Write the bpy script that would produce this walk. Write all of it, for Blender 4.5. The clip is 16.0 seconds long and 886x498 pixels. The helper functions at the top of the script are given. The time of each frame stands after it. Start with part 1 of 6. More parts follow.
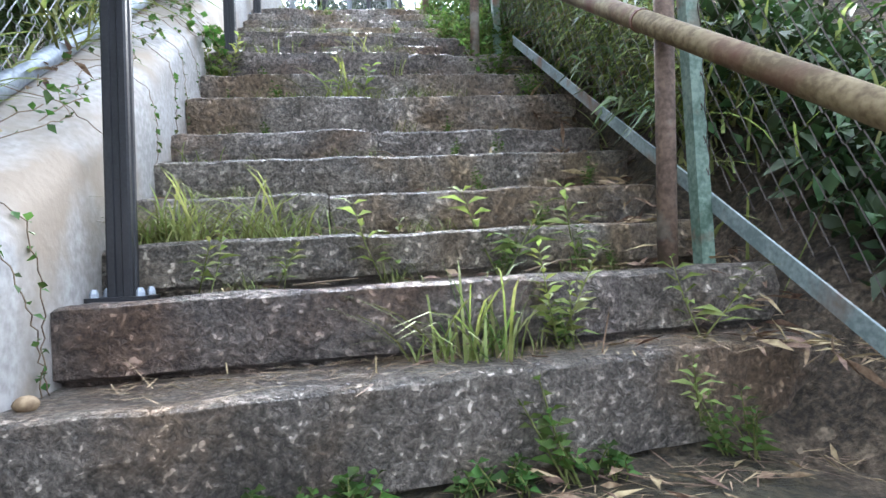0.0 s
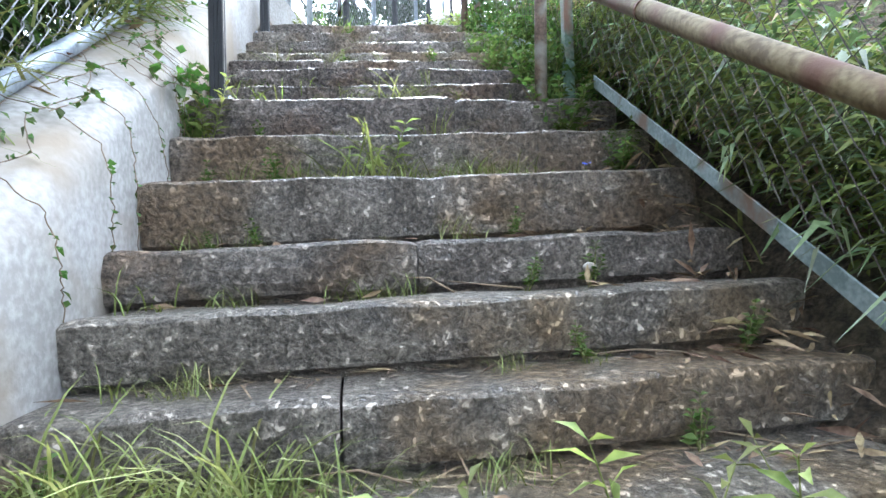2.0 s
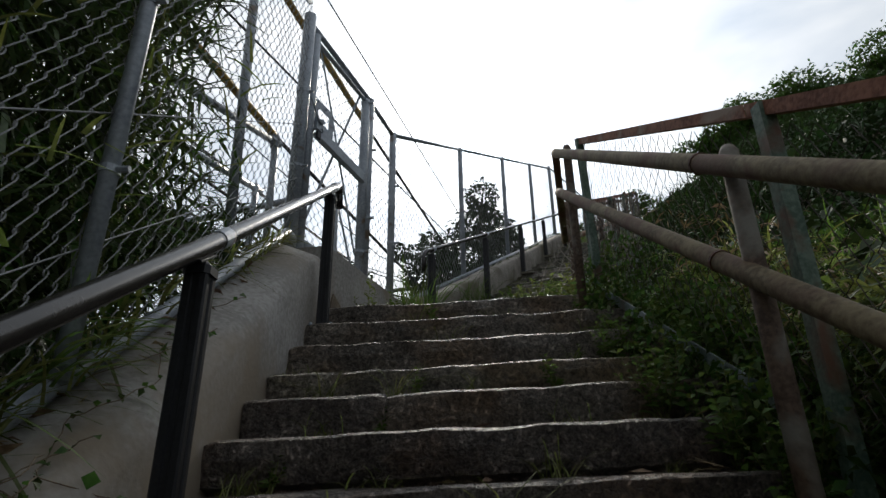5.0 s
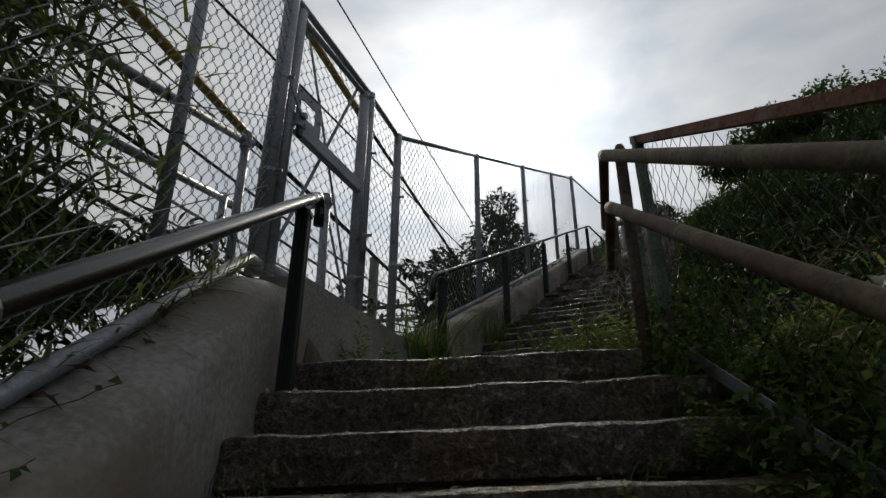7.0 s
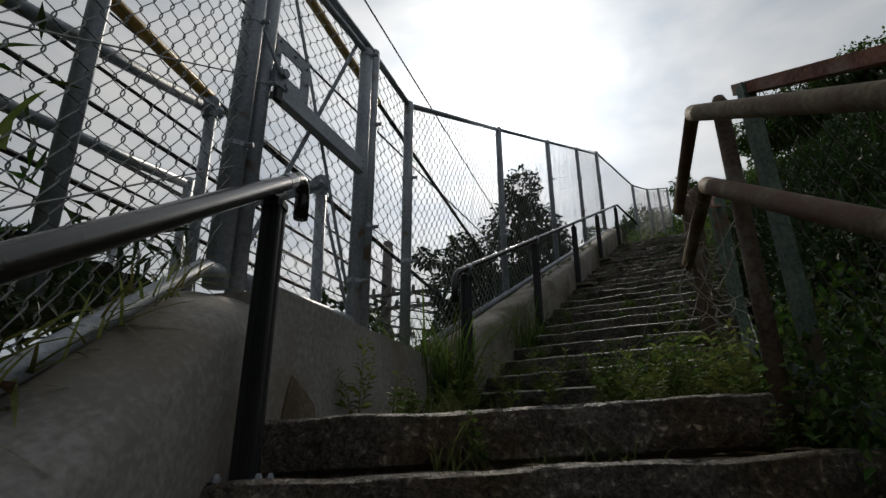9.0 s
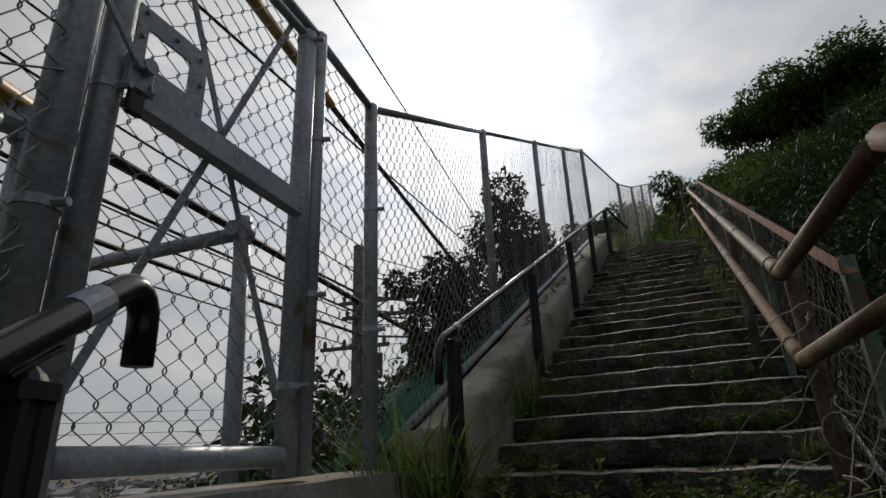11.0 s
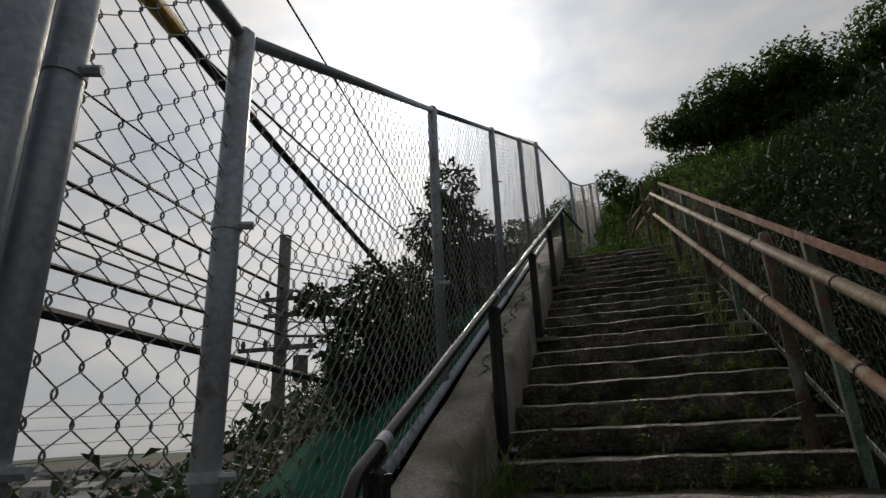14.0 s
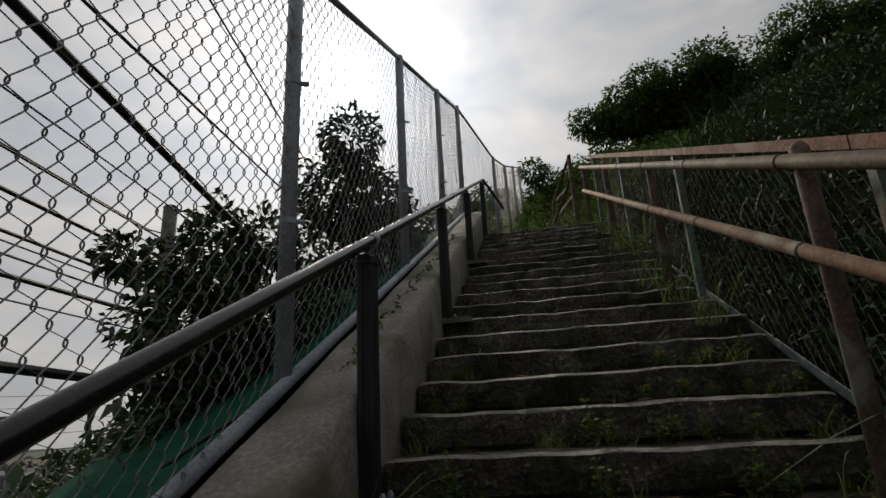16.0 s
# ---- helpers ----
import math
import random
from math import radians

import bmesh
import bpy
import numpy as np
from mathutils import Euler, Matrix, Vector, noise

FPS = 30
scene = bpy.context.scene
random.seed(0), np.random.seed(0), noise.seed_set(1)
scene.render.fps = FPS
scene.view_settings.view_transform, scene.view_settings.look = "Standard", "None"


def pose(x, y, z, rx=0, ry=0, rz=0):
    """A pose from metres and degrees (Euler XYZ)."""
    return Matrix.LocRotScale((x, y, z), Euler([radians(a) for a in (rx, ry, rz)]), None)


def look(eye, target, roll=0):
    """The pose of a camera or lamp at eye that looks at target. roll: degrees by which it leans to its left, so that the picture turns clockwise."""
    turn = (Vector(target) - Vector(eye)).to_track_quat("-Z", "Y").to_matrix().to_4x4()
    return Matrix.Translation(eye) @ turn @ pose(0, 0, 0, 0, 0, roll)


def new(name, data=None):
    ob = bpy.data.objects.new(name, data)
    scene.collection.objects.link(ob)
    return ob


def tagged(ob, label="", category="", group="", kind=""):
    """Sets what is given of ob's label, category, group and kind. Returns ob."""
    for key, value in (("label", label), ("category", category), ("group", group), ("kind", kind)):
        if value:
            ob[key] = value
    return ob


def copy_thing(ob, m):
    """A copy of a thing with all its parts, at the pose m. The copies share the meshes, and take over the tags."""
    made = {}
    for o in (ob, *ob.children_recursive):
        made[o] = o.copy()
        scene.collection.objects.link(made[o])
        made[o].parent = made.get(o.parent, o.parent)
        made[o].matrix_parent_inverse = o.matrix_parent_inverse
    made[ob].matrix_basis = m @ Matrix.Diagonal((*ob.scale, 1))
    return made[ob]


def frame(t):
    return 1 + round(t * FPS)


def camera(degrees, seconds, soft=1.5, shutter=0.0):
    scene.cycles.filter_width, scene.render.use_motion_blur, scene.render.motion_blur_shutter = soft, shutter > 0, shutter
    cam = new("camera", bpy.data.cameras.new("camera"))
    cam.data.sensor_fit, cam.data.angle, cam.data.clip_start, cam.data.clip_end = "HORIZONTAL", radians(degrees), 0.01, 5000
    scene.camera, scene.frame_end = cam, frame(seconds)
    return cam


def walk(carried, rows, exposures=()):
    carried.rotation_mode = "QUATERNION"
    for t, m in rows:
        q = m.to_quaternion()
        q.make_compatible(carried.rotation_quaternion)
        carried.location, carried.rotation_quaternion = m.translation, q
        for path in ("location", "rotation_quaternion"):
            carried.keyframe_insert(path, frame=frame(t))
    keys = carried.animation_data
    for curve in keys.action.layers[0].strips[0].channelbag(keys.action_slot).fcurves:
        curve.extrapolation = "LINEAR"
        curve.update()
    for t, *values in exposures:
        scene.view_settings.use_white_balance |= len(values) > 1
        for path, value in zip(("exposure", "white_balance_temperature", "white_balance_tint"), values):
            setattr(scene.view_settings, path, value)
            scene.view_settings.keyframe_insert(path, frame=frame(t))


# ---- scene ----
cam = camera(76.7, 16.0)
METRES, EYE, TILT, LEAN, TURN = 8.0, 1.25, 0.0, 0.0, 4.7
ROWS = [
    (0.0, 0.0, 0.0, 0.0, 0.06, 1.41, 2.42),
    (0.5, -0.0039, 0.0263, 0.0122, 0.55, 1.13, 2.2),
    (1.0, -0.0128, 0.0562, 0.0286, 1.13, 1.01, 1.94),
    (1.5, -0.0128, 0.0821, 0.046, 1.64, 1.02, 1.59),
    (2.0, -0.0173, 0.1031, 0.0668, 1.95, 1.22, 1.47),
    (2.5, -0.0232, 0.1277, 0.0854, 3.49, 2.3, 1.77),
    (3.0, -0.0226, 0.1532, 0.0997, 6.09, 6.97, 2.53),
    (3.5, -0.0262, 0.1704, 0.1243, 8.43, 12.8, 2.92),
    (4.0, -0.0345, 0.197, 0.1523, 10.13, 17.8, 2.31),
    (4.5, -0.0343, 0.2198, 0.1653, 10.77, 20.98, 1.44),
    (7.0, -0.0529, 0.3427, 0.2339, 12.29, 23.07, -0.17),
    (7.5, -0.0568, 0.3606, 0.2408, 12.67, 22.79, -0.24),
    (8.0, -0.0692, 0.3818, 0.2618, 13.76, 21.96, -0.1),
    (8.5, -0.0735, 0.4033, 0.2697, 14.3, 21.46, 0.09),
    (11.0, -0.106, 0.5283, 0.3644, 11.95, 20.31, 2.31),
    (11.5, -0.107, 0.5502, 0.3793, 11.79, 20.22, 2.31),
    (12.0, -0.1166, 0.5725, 0.3887, 11.33, 20.24, 2.51),
    (12.5, -0.121, 0.5936, 0.4024, 10.5, 20.28, 2.55),
    (13.0, -0.12, 0.6201, 0.4199, 8.72, 19.99, 2.43),
    (13.5, -0.1237, 0.6455, 0.4249, 7.48, 19.77, 2.45),
    (14.0, -0.1278, 0.6703, 0.4419, 5.26, 18.88, 2.47),
    (14.5, -0.1291, 0.6987, 0.458, 3.56, 17.81, 2.53),
    (15.0, -0.1305, 0.7309, 0.4622, 1.73, 16.92, 3.05),
    (15.5, -0.1268, 0.776, 0.4593, -0.13, 16.71, 2.99),
    (16.0, -0.1068, 0.8338, 0.4581, -3.12, 17.71, 2.96),
]
# exposure: bright at the foot of the stairs, stopped down once the sky fills the view
EXPOSURES = [(0.0, 2.85, 5750, 12), (2.5, 3.0, 5700, 8), (3.5, 2.75, 5750, 7), (4.0, 1.6, 6050, 8), (4.5, 0.12, 6350, 9), (7.0, -1.55, 6750, 9), (11.0, -1.45, 6850, 10), (16.0, -1.5, 7100, 12)]
walk(cam, [(t, pose(0, 0, EYE, TILT, LEAN, TURN) @ pose(METRES * x, METRES * y, METRES * z, 90 + pitch, roll, yaw)) for t, x, y, z, yaw, pitch, roll in ROWS], EXPOSURES)

# ---- frames of reference of the two flights ----
A1, A2 = radians(16.0), radians(8.6)
U1, V1 = Vector((-math.sin(A1), math.cos(A1), 0)), Vector((math.cos(A1), math.sin(A1), 0))
U2, V2 = Vector((math.sin(A2), math.cos(A2), 0)), Vector((math.cos(A2), -math.sin(A2), 0))
O2 = Vector((-1.72, 8.48, 0))


def f1(s, l, z):
    return U1 * s + V1 * l + Vector((0, 0, z))


def f2(s, l, z):
    return O2 + U2 * s + V2 * l + Vector((0, 0, z))


STEPS1 = [(1.15, 1.00), (1.40, 1.19), (1.70, 1.335), (1.966, 1.50), (2.21, 1.67), (2.454, 1.83), (2.71, 2.06), (3.02, 2.27),
          (3.265, 2.48), (3.55, 2.63), (3.80, 2.79), (4.10, 2.95), (4.36, 3.09), (4.65, 3.27), (4.95, 3.455), (5.22, 3.625)]
STEPS2 = [(-1.615 + 0.3 * k, 3.92 + 0.15 * k) for k in range(24)]

# ---- world and sun: thin bright cloud, the sun low ahead behind it ----
SUN_AZ, SUN_EL = -11.0, 34.2
SUN_DIR = Vector((math.sin(radians(SUN_AZ)) * math.cos(radians(SUN_EL)), math.cos(radians(SUN_AZ)) * math.cos(radians(SUN_EL)), math.sin(radians(SUN_EL))))
world = bpy.data.worlds.new("sky")
scene.world = world
world.use_nodes = True


def build_sky():
    nt = world.node_tree
    nt.nodes.clear()
    N, L = nt.nodes.new, nt.links.new
    out, bg = N("ShaderNodeOutputWorld"), N("ShaderNodeBackground")
    sky = N("ShaderNodeTexSky")
    sky.sky_type, sky.sun_disc = "NISHITA", False
    sky.sun_elevation, sky.sun_rotation = radians(SUN_EL), radians(SUN_AZ)
    sky.dust_density, sky.ozone_density = 2.0, 1.0
    tc, norm = N("ShaderNodeTexCoord"), N("ShaderNodeVectorMath")
    norm.operation = "NORMALIZE"
    L(tc.outputs["Generated"], norm.inputs[0])
    dot = N("ShaderNodeVectorMath")
    dot.operation, dot.inputs[1].default_value = "DOT_PRODUCT", SUN_DIR
    L(norm.outputs[0], dot.inputs[0])

    def math_node(op, a, b):
        m = N("ShaderNodeMath")
        m.operation = op
        for i, v in ((0, a), (1, b)):
            if isinstance(v, (int, float)):
                m.inputs[i].default_value = v
            else:
                L(v, m.inputs[i])
        return m.outputs[0]

    up = math_node("MAXIMUM", dot.outputs["Value"], 0.0)
    halo = math_node("ADD", math_node("ADD", math_node("MULTIPLY", math_node("POWER", up, 9.0), 0.9), math_node("MULTIPLY", math_node("POWER", up, 45.0), 2.2)), math_node("MULTIPLY", math_node("POWER", up, 500.0), 9.0))
    # cloud cover: two scales of noise over the dome, flattened towards the horizon
    mapn = N("ShaderNodeMapping")
    mapn.inputs["Scale"].default_value = (1.0, 1.0, 2.6)
    L(norm.outputs[0], mapn.inputs[0])
    n1, n2 = N("ShaderNodeTexNoise"), N("ShaderNodeTexNoise")
    n1.inputs["Scale"].default_value, n1.inputs["Detail"].default_value, n1.inputs["Distortion"].default_value = 3.0, 7.0, 0.5
    n2.inputs["Scale"].default_value, n2.inputs["Detail"].default_value = 9.0, 6.0
    L(mapn.outputs[0], n1.inputs["Vector"])
    L(mapn.outputs[0], n2.inputs["Vector"])
    cover = math_node("ADD", math_node("MULTIPLY", n1.outputs["Fac"], 0.75), math_node("MULTIPLY", n2.outputs["Fac"], 0.25))
    ramp = N("ShaderNodeValToRGB")
    ramp.color_ramp.elements[0].position, ramp.color_ramp.elements[0].color = 0.34, (0.40, 0.46, 0.54, 1)
    ramp.color_ramp.elements[1].position, ramp.color_ramp.elements[1].color = 0.66, (0.72, 0.73, 0.74, 1)
    L(cover, ramp.inputs[0])
    lit = N("ShaderNodeVectorMath")
    lit.operation = "SCALE"
    L(ramp.outputs[0], lit.inputs[0])
    half = math_node("MULTIPLY", math_node("ADD", dot.outputs["Value"], 1.0), 0.5)
    side = math_node("ADD", math_node("MULTIPLY", math_node("POWER", half, 2.0), 0.85), 0.42)
    L(math_node("ADD", halo, side), lit.inputs["Scale"])
    clear = N("ShaderNodeVectorMath")
    clear.operation, clear.inputs["Scale"].default_value = "SCALE", 0.05
    L(sky.outputs[0], clear.inputs[0])
    both = N("ShaderNodeMixRGB")
    both.inputs[0].default_value = 0.85
    L(clear.outputs[0], both.inputs[1])
    L(lit.outputs[0], both.inputs[2])
    L(both.outputs[0], bg.inputs[0])
    bg.inputs[1].default_value = SKY
    L(bg.outputs[0], out.inputs[0])


SKY = 1.9
build_sky()
sun = new("sun", bpy.data.lights.new("sun", "SUN"))
sun.data.energy, sun.data.angle, sun.data.color = 4.2, radians(6.0), (1.0, 0.93, 0.82)
sun.matrix_world = look(SUN_DIR * 50, (0, 0, 0))


# ---- materials ----
def material(name, dark, light, rough=0.8, scale=6.0, detail=60.0, bump=0.3, metal=0.0, stain=None, stain_amount=0.5, stain_scale=1.5, random_tint=0.0, island=False, translucent=0.0, bump_distance=0.01, stretch=(1, 1, 1), pitted=0.0):
    """Two scales of noise between two colours, an optional third colour in patches, fine relief, and a tint that differs from piece to piece."""
    m = bpy.data.materials.new(name)
    m.use_nodes = True
    nt = m.node_tree
    N, L = nt.nodes.new, nt.links.new
    p = nt.nodes["Principled BSDF"]
    tc = N("ShaderNodeTexCoord")
    mp = N("ShaderNodeMapping")
    mp.inputs["Scale"].default_value = stretch
    geo = N("ShaderNodeNewGeometry")
    L(geo.outputs["Position"], mp.inputs[0])
    big, fine = N("ShaderNodeTexNoise"), N("ShaderNodeTexNoise")
    big.inputs["Scale"].default_value, big.inputs["Detail"].default_value = scale, 6.0
    fine.inputs["Scale"].default_value, fine.inputs["Detail"].default_value = detail, 4.0
    L(mp.outputs[0], big.inputs["Vector"])
    L(mp.outputs[0], fine.inputs["Vector"])
    mixf = N("ShaderNodeMath")
    mixf.operation = "MULTIPLY_ADD"
    mixf.inputs[1].default_value = 0.5
    half = N("ShaderNodeMath")
    half.operation, half.inputs[1].default_value = "MULTIPLY", 0.5
    L(fine.outputs["Fac"], half.inputs[0])
    L(big.outputs["Fac"], mixf.inputs[0])
    L(half.outputs[0], mixf.inputs[2])
    ramp = N("ShaderNodeValToRGB")
    ramp.color_ramp.elements[0].position, ramp.color_ramp.elements[0].color = 0.41, (*dark, 1)
    ramp.color_ramp.elements[1].position, ramp.color_ramp.elements[1].color = 0.60, (*light, 1)
    L(mixf.outputs[0], ramp.inputs[0])
    col = ramp.outputs[0]
    if stain:
        st = N("ShaderNodeTexNoise")
        st.inputs["Scale"].default_value, st.inputs["Detail"].default_value, st.inputs["Distortion"].default_value = stain_scale, 8.0, 0.4
        L(mp.outputs[0], st.inputs["Vector"])
        sr = N("ShaderNodeValToRGB")
        sr.color_ramp.elements[0].position, sr.color_ramp.elements[1].position = 0.62 - 0.3 * stain_amount, 0.72 - 0.2 * stain_amount
        L(st.outputs["Fac"], sr.inputs[0])
        mx = N("ShaderNodeMixRGB")
        mx.inputs[2].default_value = (*stain, 1)
        L(sr.outputs[0], mx.inputs[0])
        L(col, mx.inputs[1])
        col = mx.outputs[0]
    pits = None
    if pitted:
        vo = N("ShaderNodeTexNoise")
        vo.inputs["Scale"].default_value, vo.inputs["Detail"].default_value, vo.inputs["Roughness"].default_value = pitted, 8.0, 0.68
        vo.inputs["Distortion"].default_value = 0.3
        L(mp.outputs[0], vo.inputs["Vector"])
        pits = N("ShaderNodeMapRange")
        pits.inputs["From Min"].default_value, pits.inputs["From Max"].default_value = 0.38, 0.60
        pits.inputs["To Min"].default_value = 0.22
        L(vo.outputs["Fac"], pits.inputs["Value"])
        # Speckle that also deepens the low spots: relief shade put into the colour.
        dk = N("ShaderNodeMixRGB")
        dk.blend_type, dk.inputs[0].default_value = "MULTIPLY", 0.9
        L(col, dk.inputs[1])
        L(pits.outputs[0], dk.inputs[2])
        col = dk.outputs[0]
    if random_tint:
        hs = N("ShaderNodeHueSaturation")
        rnd = geo.outputs["Random Per Island"] if island else N("ShaderNodeObjectInfo").outputs["Random"]
        mr = N("ShaderNodeMapRange")
        mr.inputs["To Min"].default_value, mr.inputs["To Max"].default_value = 1 - random_tint, 1 + random_tint
        L(rnd, mr.inputs["Value"])
        L(mr.outputs[0], hs.inputs["Value"])
        mh = N("ShaderNodeMapRange")
        mh.inputs["To Min"].default_value, mh.inputs["To Max"].default_value = 0.5 - random_tint * 0.06, 0.5 + random_tint * 0.06
        L(rnd, mh.inputs["Value"])
        L(mh.outputs[0], hs.inputs["Hue"])
        L(col, hs.inputs["Color"])
        col = hs.outputs[0]
    L(col, p.inputs["Base Color"])
    p.inputs["Roughness"].default_value, p.inputs["Metallic"].default_value = rough, metal
    if bump:
        b = N("ShaderNodeBump")
        b.inputs["Strength"].default_value, b.inputs["Distance"].default_value = bump, bump_distance
        L((pits or mixf).outputs[0], b.inputs["Height"])
        L(b.outputs[0], p.inputs["Normal"])
    if translucent:
        tr, ms = N("ShaderNodeBsdfTranslucent"), N("ShaderNodeMixShader")
        ms.inputs[0].default_value = translucent
        L(col, tr.inputs[0])
        L(p.outputs[0], ms.inputs[1])
        L(tr.outputs[0], ms.inputs[2])
        L(ms.outputs[0], nt.nodes["Material Output"].inputs[0])
    return m


GRANITE = material("granite", (0.18, 0.15, 0.124), (0.45, 0.385, 0.322), 0.55, 4, 120, 1.0, stain=(0.32, 0.22, 0.142), stain_amount=0.44, stain_scale=2.2, random_tint=0.24, bump_distance=0.03, pitted=46.0)
GRANITE_MOSSY = material("mossy_granite", (0.07, 0.06, 0.05), (0.36, 0.315, 0.26), 0.36, 5, 110, 1.0, stain=(0.07, 0.078, 0.028), stain_amount=0.46, stain_scale=3.0, random_tint=0.18, bump_distance=0.03, pitted=44.0)
# Pale band on the upper noses: caught light put into the worn edge's colour.
WORN_LIT_EDGE = material("worn_lit_granite_edge", (0.19, 0.168, 0.138), (0.40, 0.358, 0.30), 0.5, 6, 110, 0.8, stain=(0.07, 0.075, 0.035), stain_amount=0.5, stain_scale=3.5, random_tint=0.15, bump_distance=0.02)
PLASTER = material("painted_render", (0.26, 0.247, 0.23), (0.41, 0.395, 0.375), 0.88, 2.2, 45, 0.5, stain=(0.25, 0.205, 0.155), stain_amount=0.46, stain_scale=1.6, bump_distance=0.006)
CONCRETE = material("weathered_concrete", (0.21, 0.19, 0.165), (0.39, 0.36, 0.32), 0.9, 4, 60, 0.5, stain=(0.13, 0.12, 0.08), stain_amount=0.45, stain_scale=2.0)
SOIL = material("soil", (0.065, 0.05, 0.034), (0.2, 0.15, 0.1), 0.95, 5, 70, 0.8, stain=(0.09, 0.075, 0.04), stain_amount=0.5, stain_scale=1.3, bump_distance=0.03, pitted=30.0)
DARK_METAL = material("black_paint", (0.006, 0.0065, 0.009), (0.016, 0.017, 0.021), 0.5, 8, 120, 0.1)
RAIL_COVER = material("dark_rail_cover", (0.012, 0.011, 0.011), (0.03, 0.027, 0.026), 0.24, 6, 90, 0.08)
GALV = material("galvanised_steel", (0.275, 0.31, 0.36), (0.425, 0.47, 0.525), 0.45, 5, 60, 0.12, metal=0.2, stain=(0.22, 0.17, 0.13), stain_amount=0.02, stain_scale=6.0)
RUST_WIRE = material("rusty_wire", (0.03, 0.022, 0.018), (0.085, 0.07, 0.06), 0.7, 10, 100, 0.0)
WIRE = material("galvanised_wire", (0.16, 0.165, 0.165), (0.31, 0.315, 0.315), 0.5, 10, 100, 0.0, metal=0.4)
RUST_PAINT = material("bamboo_pattern_pipe", (0.085, 0.058, 0.024), (0.20, 0.155, 0.08), 0.72, 7, 60, 0.3, stain=(0.10, 0.045, 0.025), stain_amount=0.5, stain_scale=5.0)
RUST_ORANGE = material("orange_rusted_pipe", (0.15, 0.07, 0.035), (0.29, 0.165, 0.09), 0.8, 7, 60, 0.3, stain=(0.34, 0.30, 0.22), stain_amount=0.25, stain_scale=5.0)
RUST_POST = material("rusty_post", (0.075, 0.05, 0.038), (0.18, 0.125, 0.092), 0.8, 9, 70, 0.4, stain=(0.26, 0.25, 0.22), stain_amount=0.2, stain_scale=5.0)
RUST = material("rusted_angle", (0.13, 0.045, 0.025), (0.30, 0.13, 0.08), 0.8, 9, 70, 0.4, stain=(0.33, 0.25, 0.2), stain_amount=0.22, stain_scale=4.0)
RING = material("joint_ring", (0.06, 0.025, 0.015), (0.14, 0.06, 0.035), 0.7, 12, 80, 0.3)
GREEN_PAINT = material("faded_green_paint", (0.06, 0.11, 0.08), (0.17, 0.24, 0.19), 0.6, 8, 70, 0.25, stain=(0.16, 0.08, 0.05), stain_amount=0.2, stain_scale=5.0)
BAR_PAINT = material("grey_green_bar", (0.13, 0.17, 0.17), (0.25, 0.30, 0.30), 0.55, 8, 70, 0.2, stain=(0.14, 0.09, 0.06), stain_amount=0.2, stain_scale=5.0)
GREEN_SHEET = material("green_mesh_sheet", (0.005, 0.060, 0.036), (0.010, 0.105, 0.064), 1.0, 5, 130, 0.3)
GREEN_SHEET.node_tree.nodes["Principled BSDF"].inputs["Specular IOR Level"].default_value = 0.08
YELLOW = material("yellow_sleeve", (0.34, 0.20, 0.035), (0.52, 0.33, 0.07), 0.5, 8, 70, 0.1)
CABLE = material("cable_rubber", (0.012, 0.012, 0.013), (0.03, 0.03, 0.032), 0.6, 8, 90, 0.0)
POLE = material("pole_concrete", (0.10, 0.095, 0.09), (0.2, 0.19, 0.18), 0.9, 4, 50, 0.3)
BARK = material("bark", (0.05, 0.035, 0.025), (0.15, 0.11, 0.08), 0.9, 8, 60, 0.8, stretch=(1, 1, 0.3))
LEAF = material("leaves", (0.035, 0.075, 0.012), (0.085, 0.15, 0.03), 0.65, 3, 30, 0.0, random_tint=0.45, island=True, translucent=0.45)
# Also used for shaded and backlit plants, their shade put into the colour.
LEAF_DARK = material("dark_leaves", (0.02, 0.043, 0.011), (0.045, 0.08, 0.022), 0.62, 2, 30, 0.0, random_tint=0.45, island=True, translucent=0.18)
# Also used for sunlit leaves on the bank, the sun put into the colour.
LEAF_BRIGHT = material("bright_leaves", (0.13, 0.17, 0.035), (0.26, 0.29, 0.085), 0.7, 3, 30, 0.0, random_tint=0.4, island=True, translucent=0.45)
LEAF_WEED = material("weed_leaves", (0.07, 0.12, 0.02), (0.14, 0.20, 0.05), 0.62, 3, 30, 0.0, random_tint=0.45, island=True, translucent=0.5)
# Greyed green: part of the leaves' sky sheen sits in the colour.
BAMBOO = material("bamboo_leaves", (0.065, 0.10, 0.036), (0.165, 0.22, 0.095), 0.42, 3, 30, 0.0, random_tint=0.5, island=True, translucent=0.3)
BLUE = material("blue_petals", (0.03, 0.06, 0.45), (0.06, 0.12, 0.7), 0.5, 20, 90, 0.0)
PALE_STEM = material("dead_vine", (0.32, 0.29, 0.25), (0.5, 0.46, 0.4), 0.8, 9, 60, 0.2)
GRASS = material("grass", (0.125, 0.148, 0.034), (0.26, 0.27, 0.095), 0.75, 3, 30, 0.0, random_tint=0.45, island=True, translucent=0.4)
DRY = material("dry_leaves", (0.13, 0.08, 0.045), (0.36, 0.26, 0.16), 0.8, 5, 50, 0.0, random_tint=0.45, island=True, translucent=0.15)
STEM = material("vine_stem", (0.10, 0.07, 0.045), (0.22, 0.16, 0.10), 0.8, 8, 60, 0.0)
ROOFS = material("town_walls", (0.22, 0.22, 0.23), (0.40, 0.40, 0.40), 0.8, 0.05, 1, 0.0, random_tint=0.3, island=True)
FAR_GREEN = material("far_woods", (0.05, 0.075, 0.05), (0.09, 0.115, 0.085), 0.95, 0.02, 0.3, 0.0)


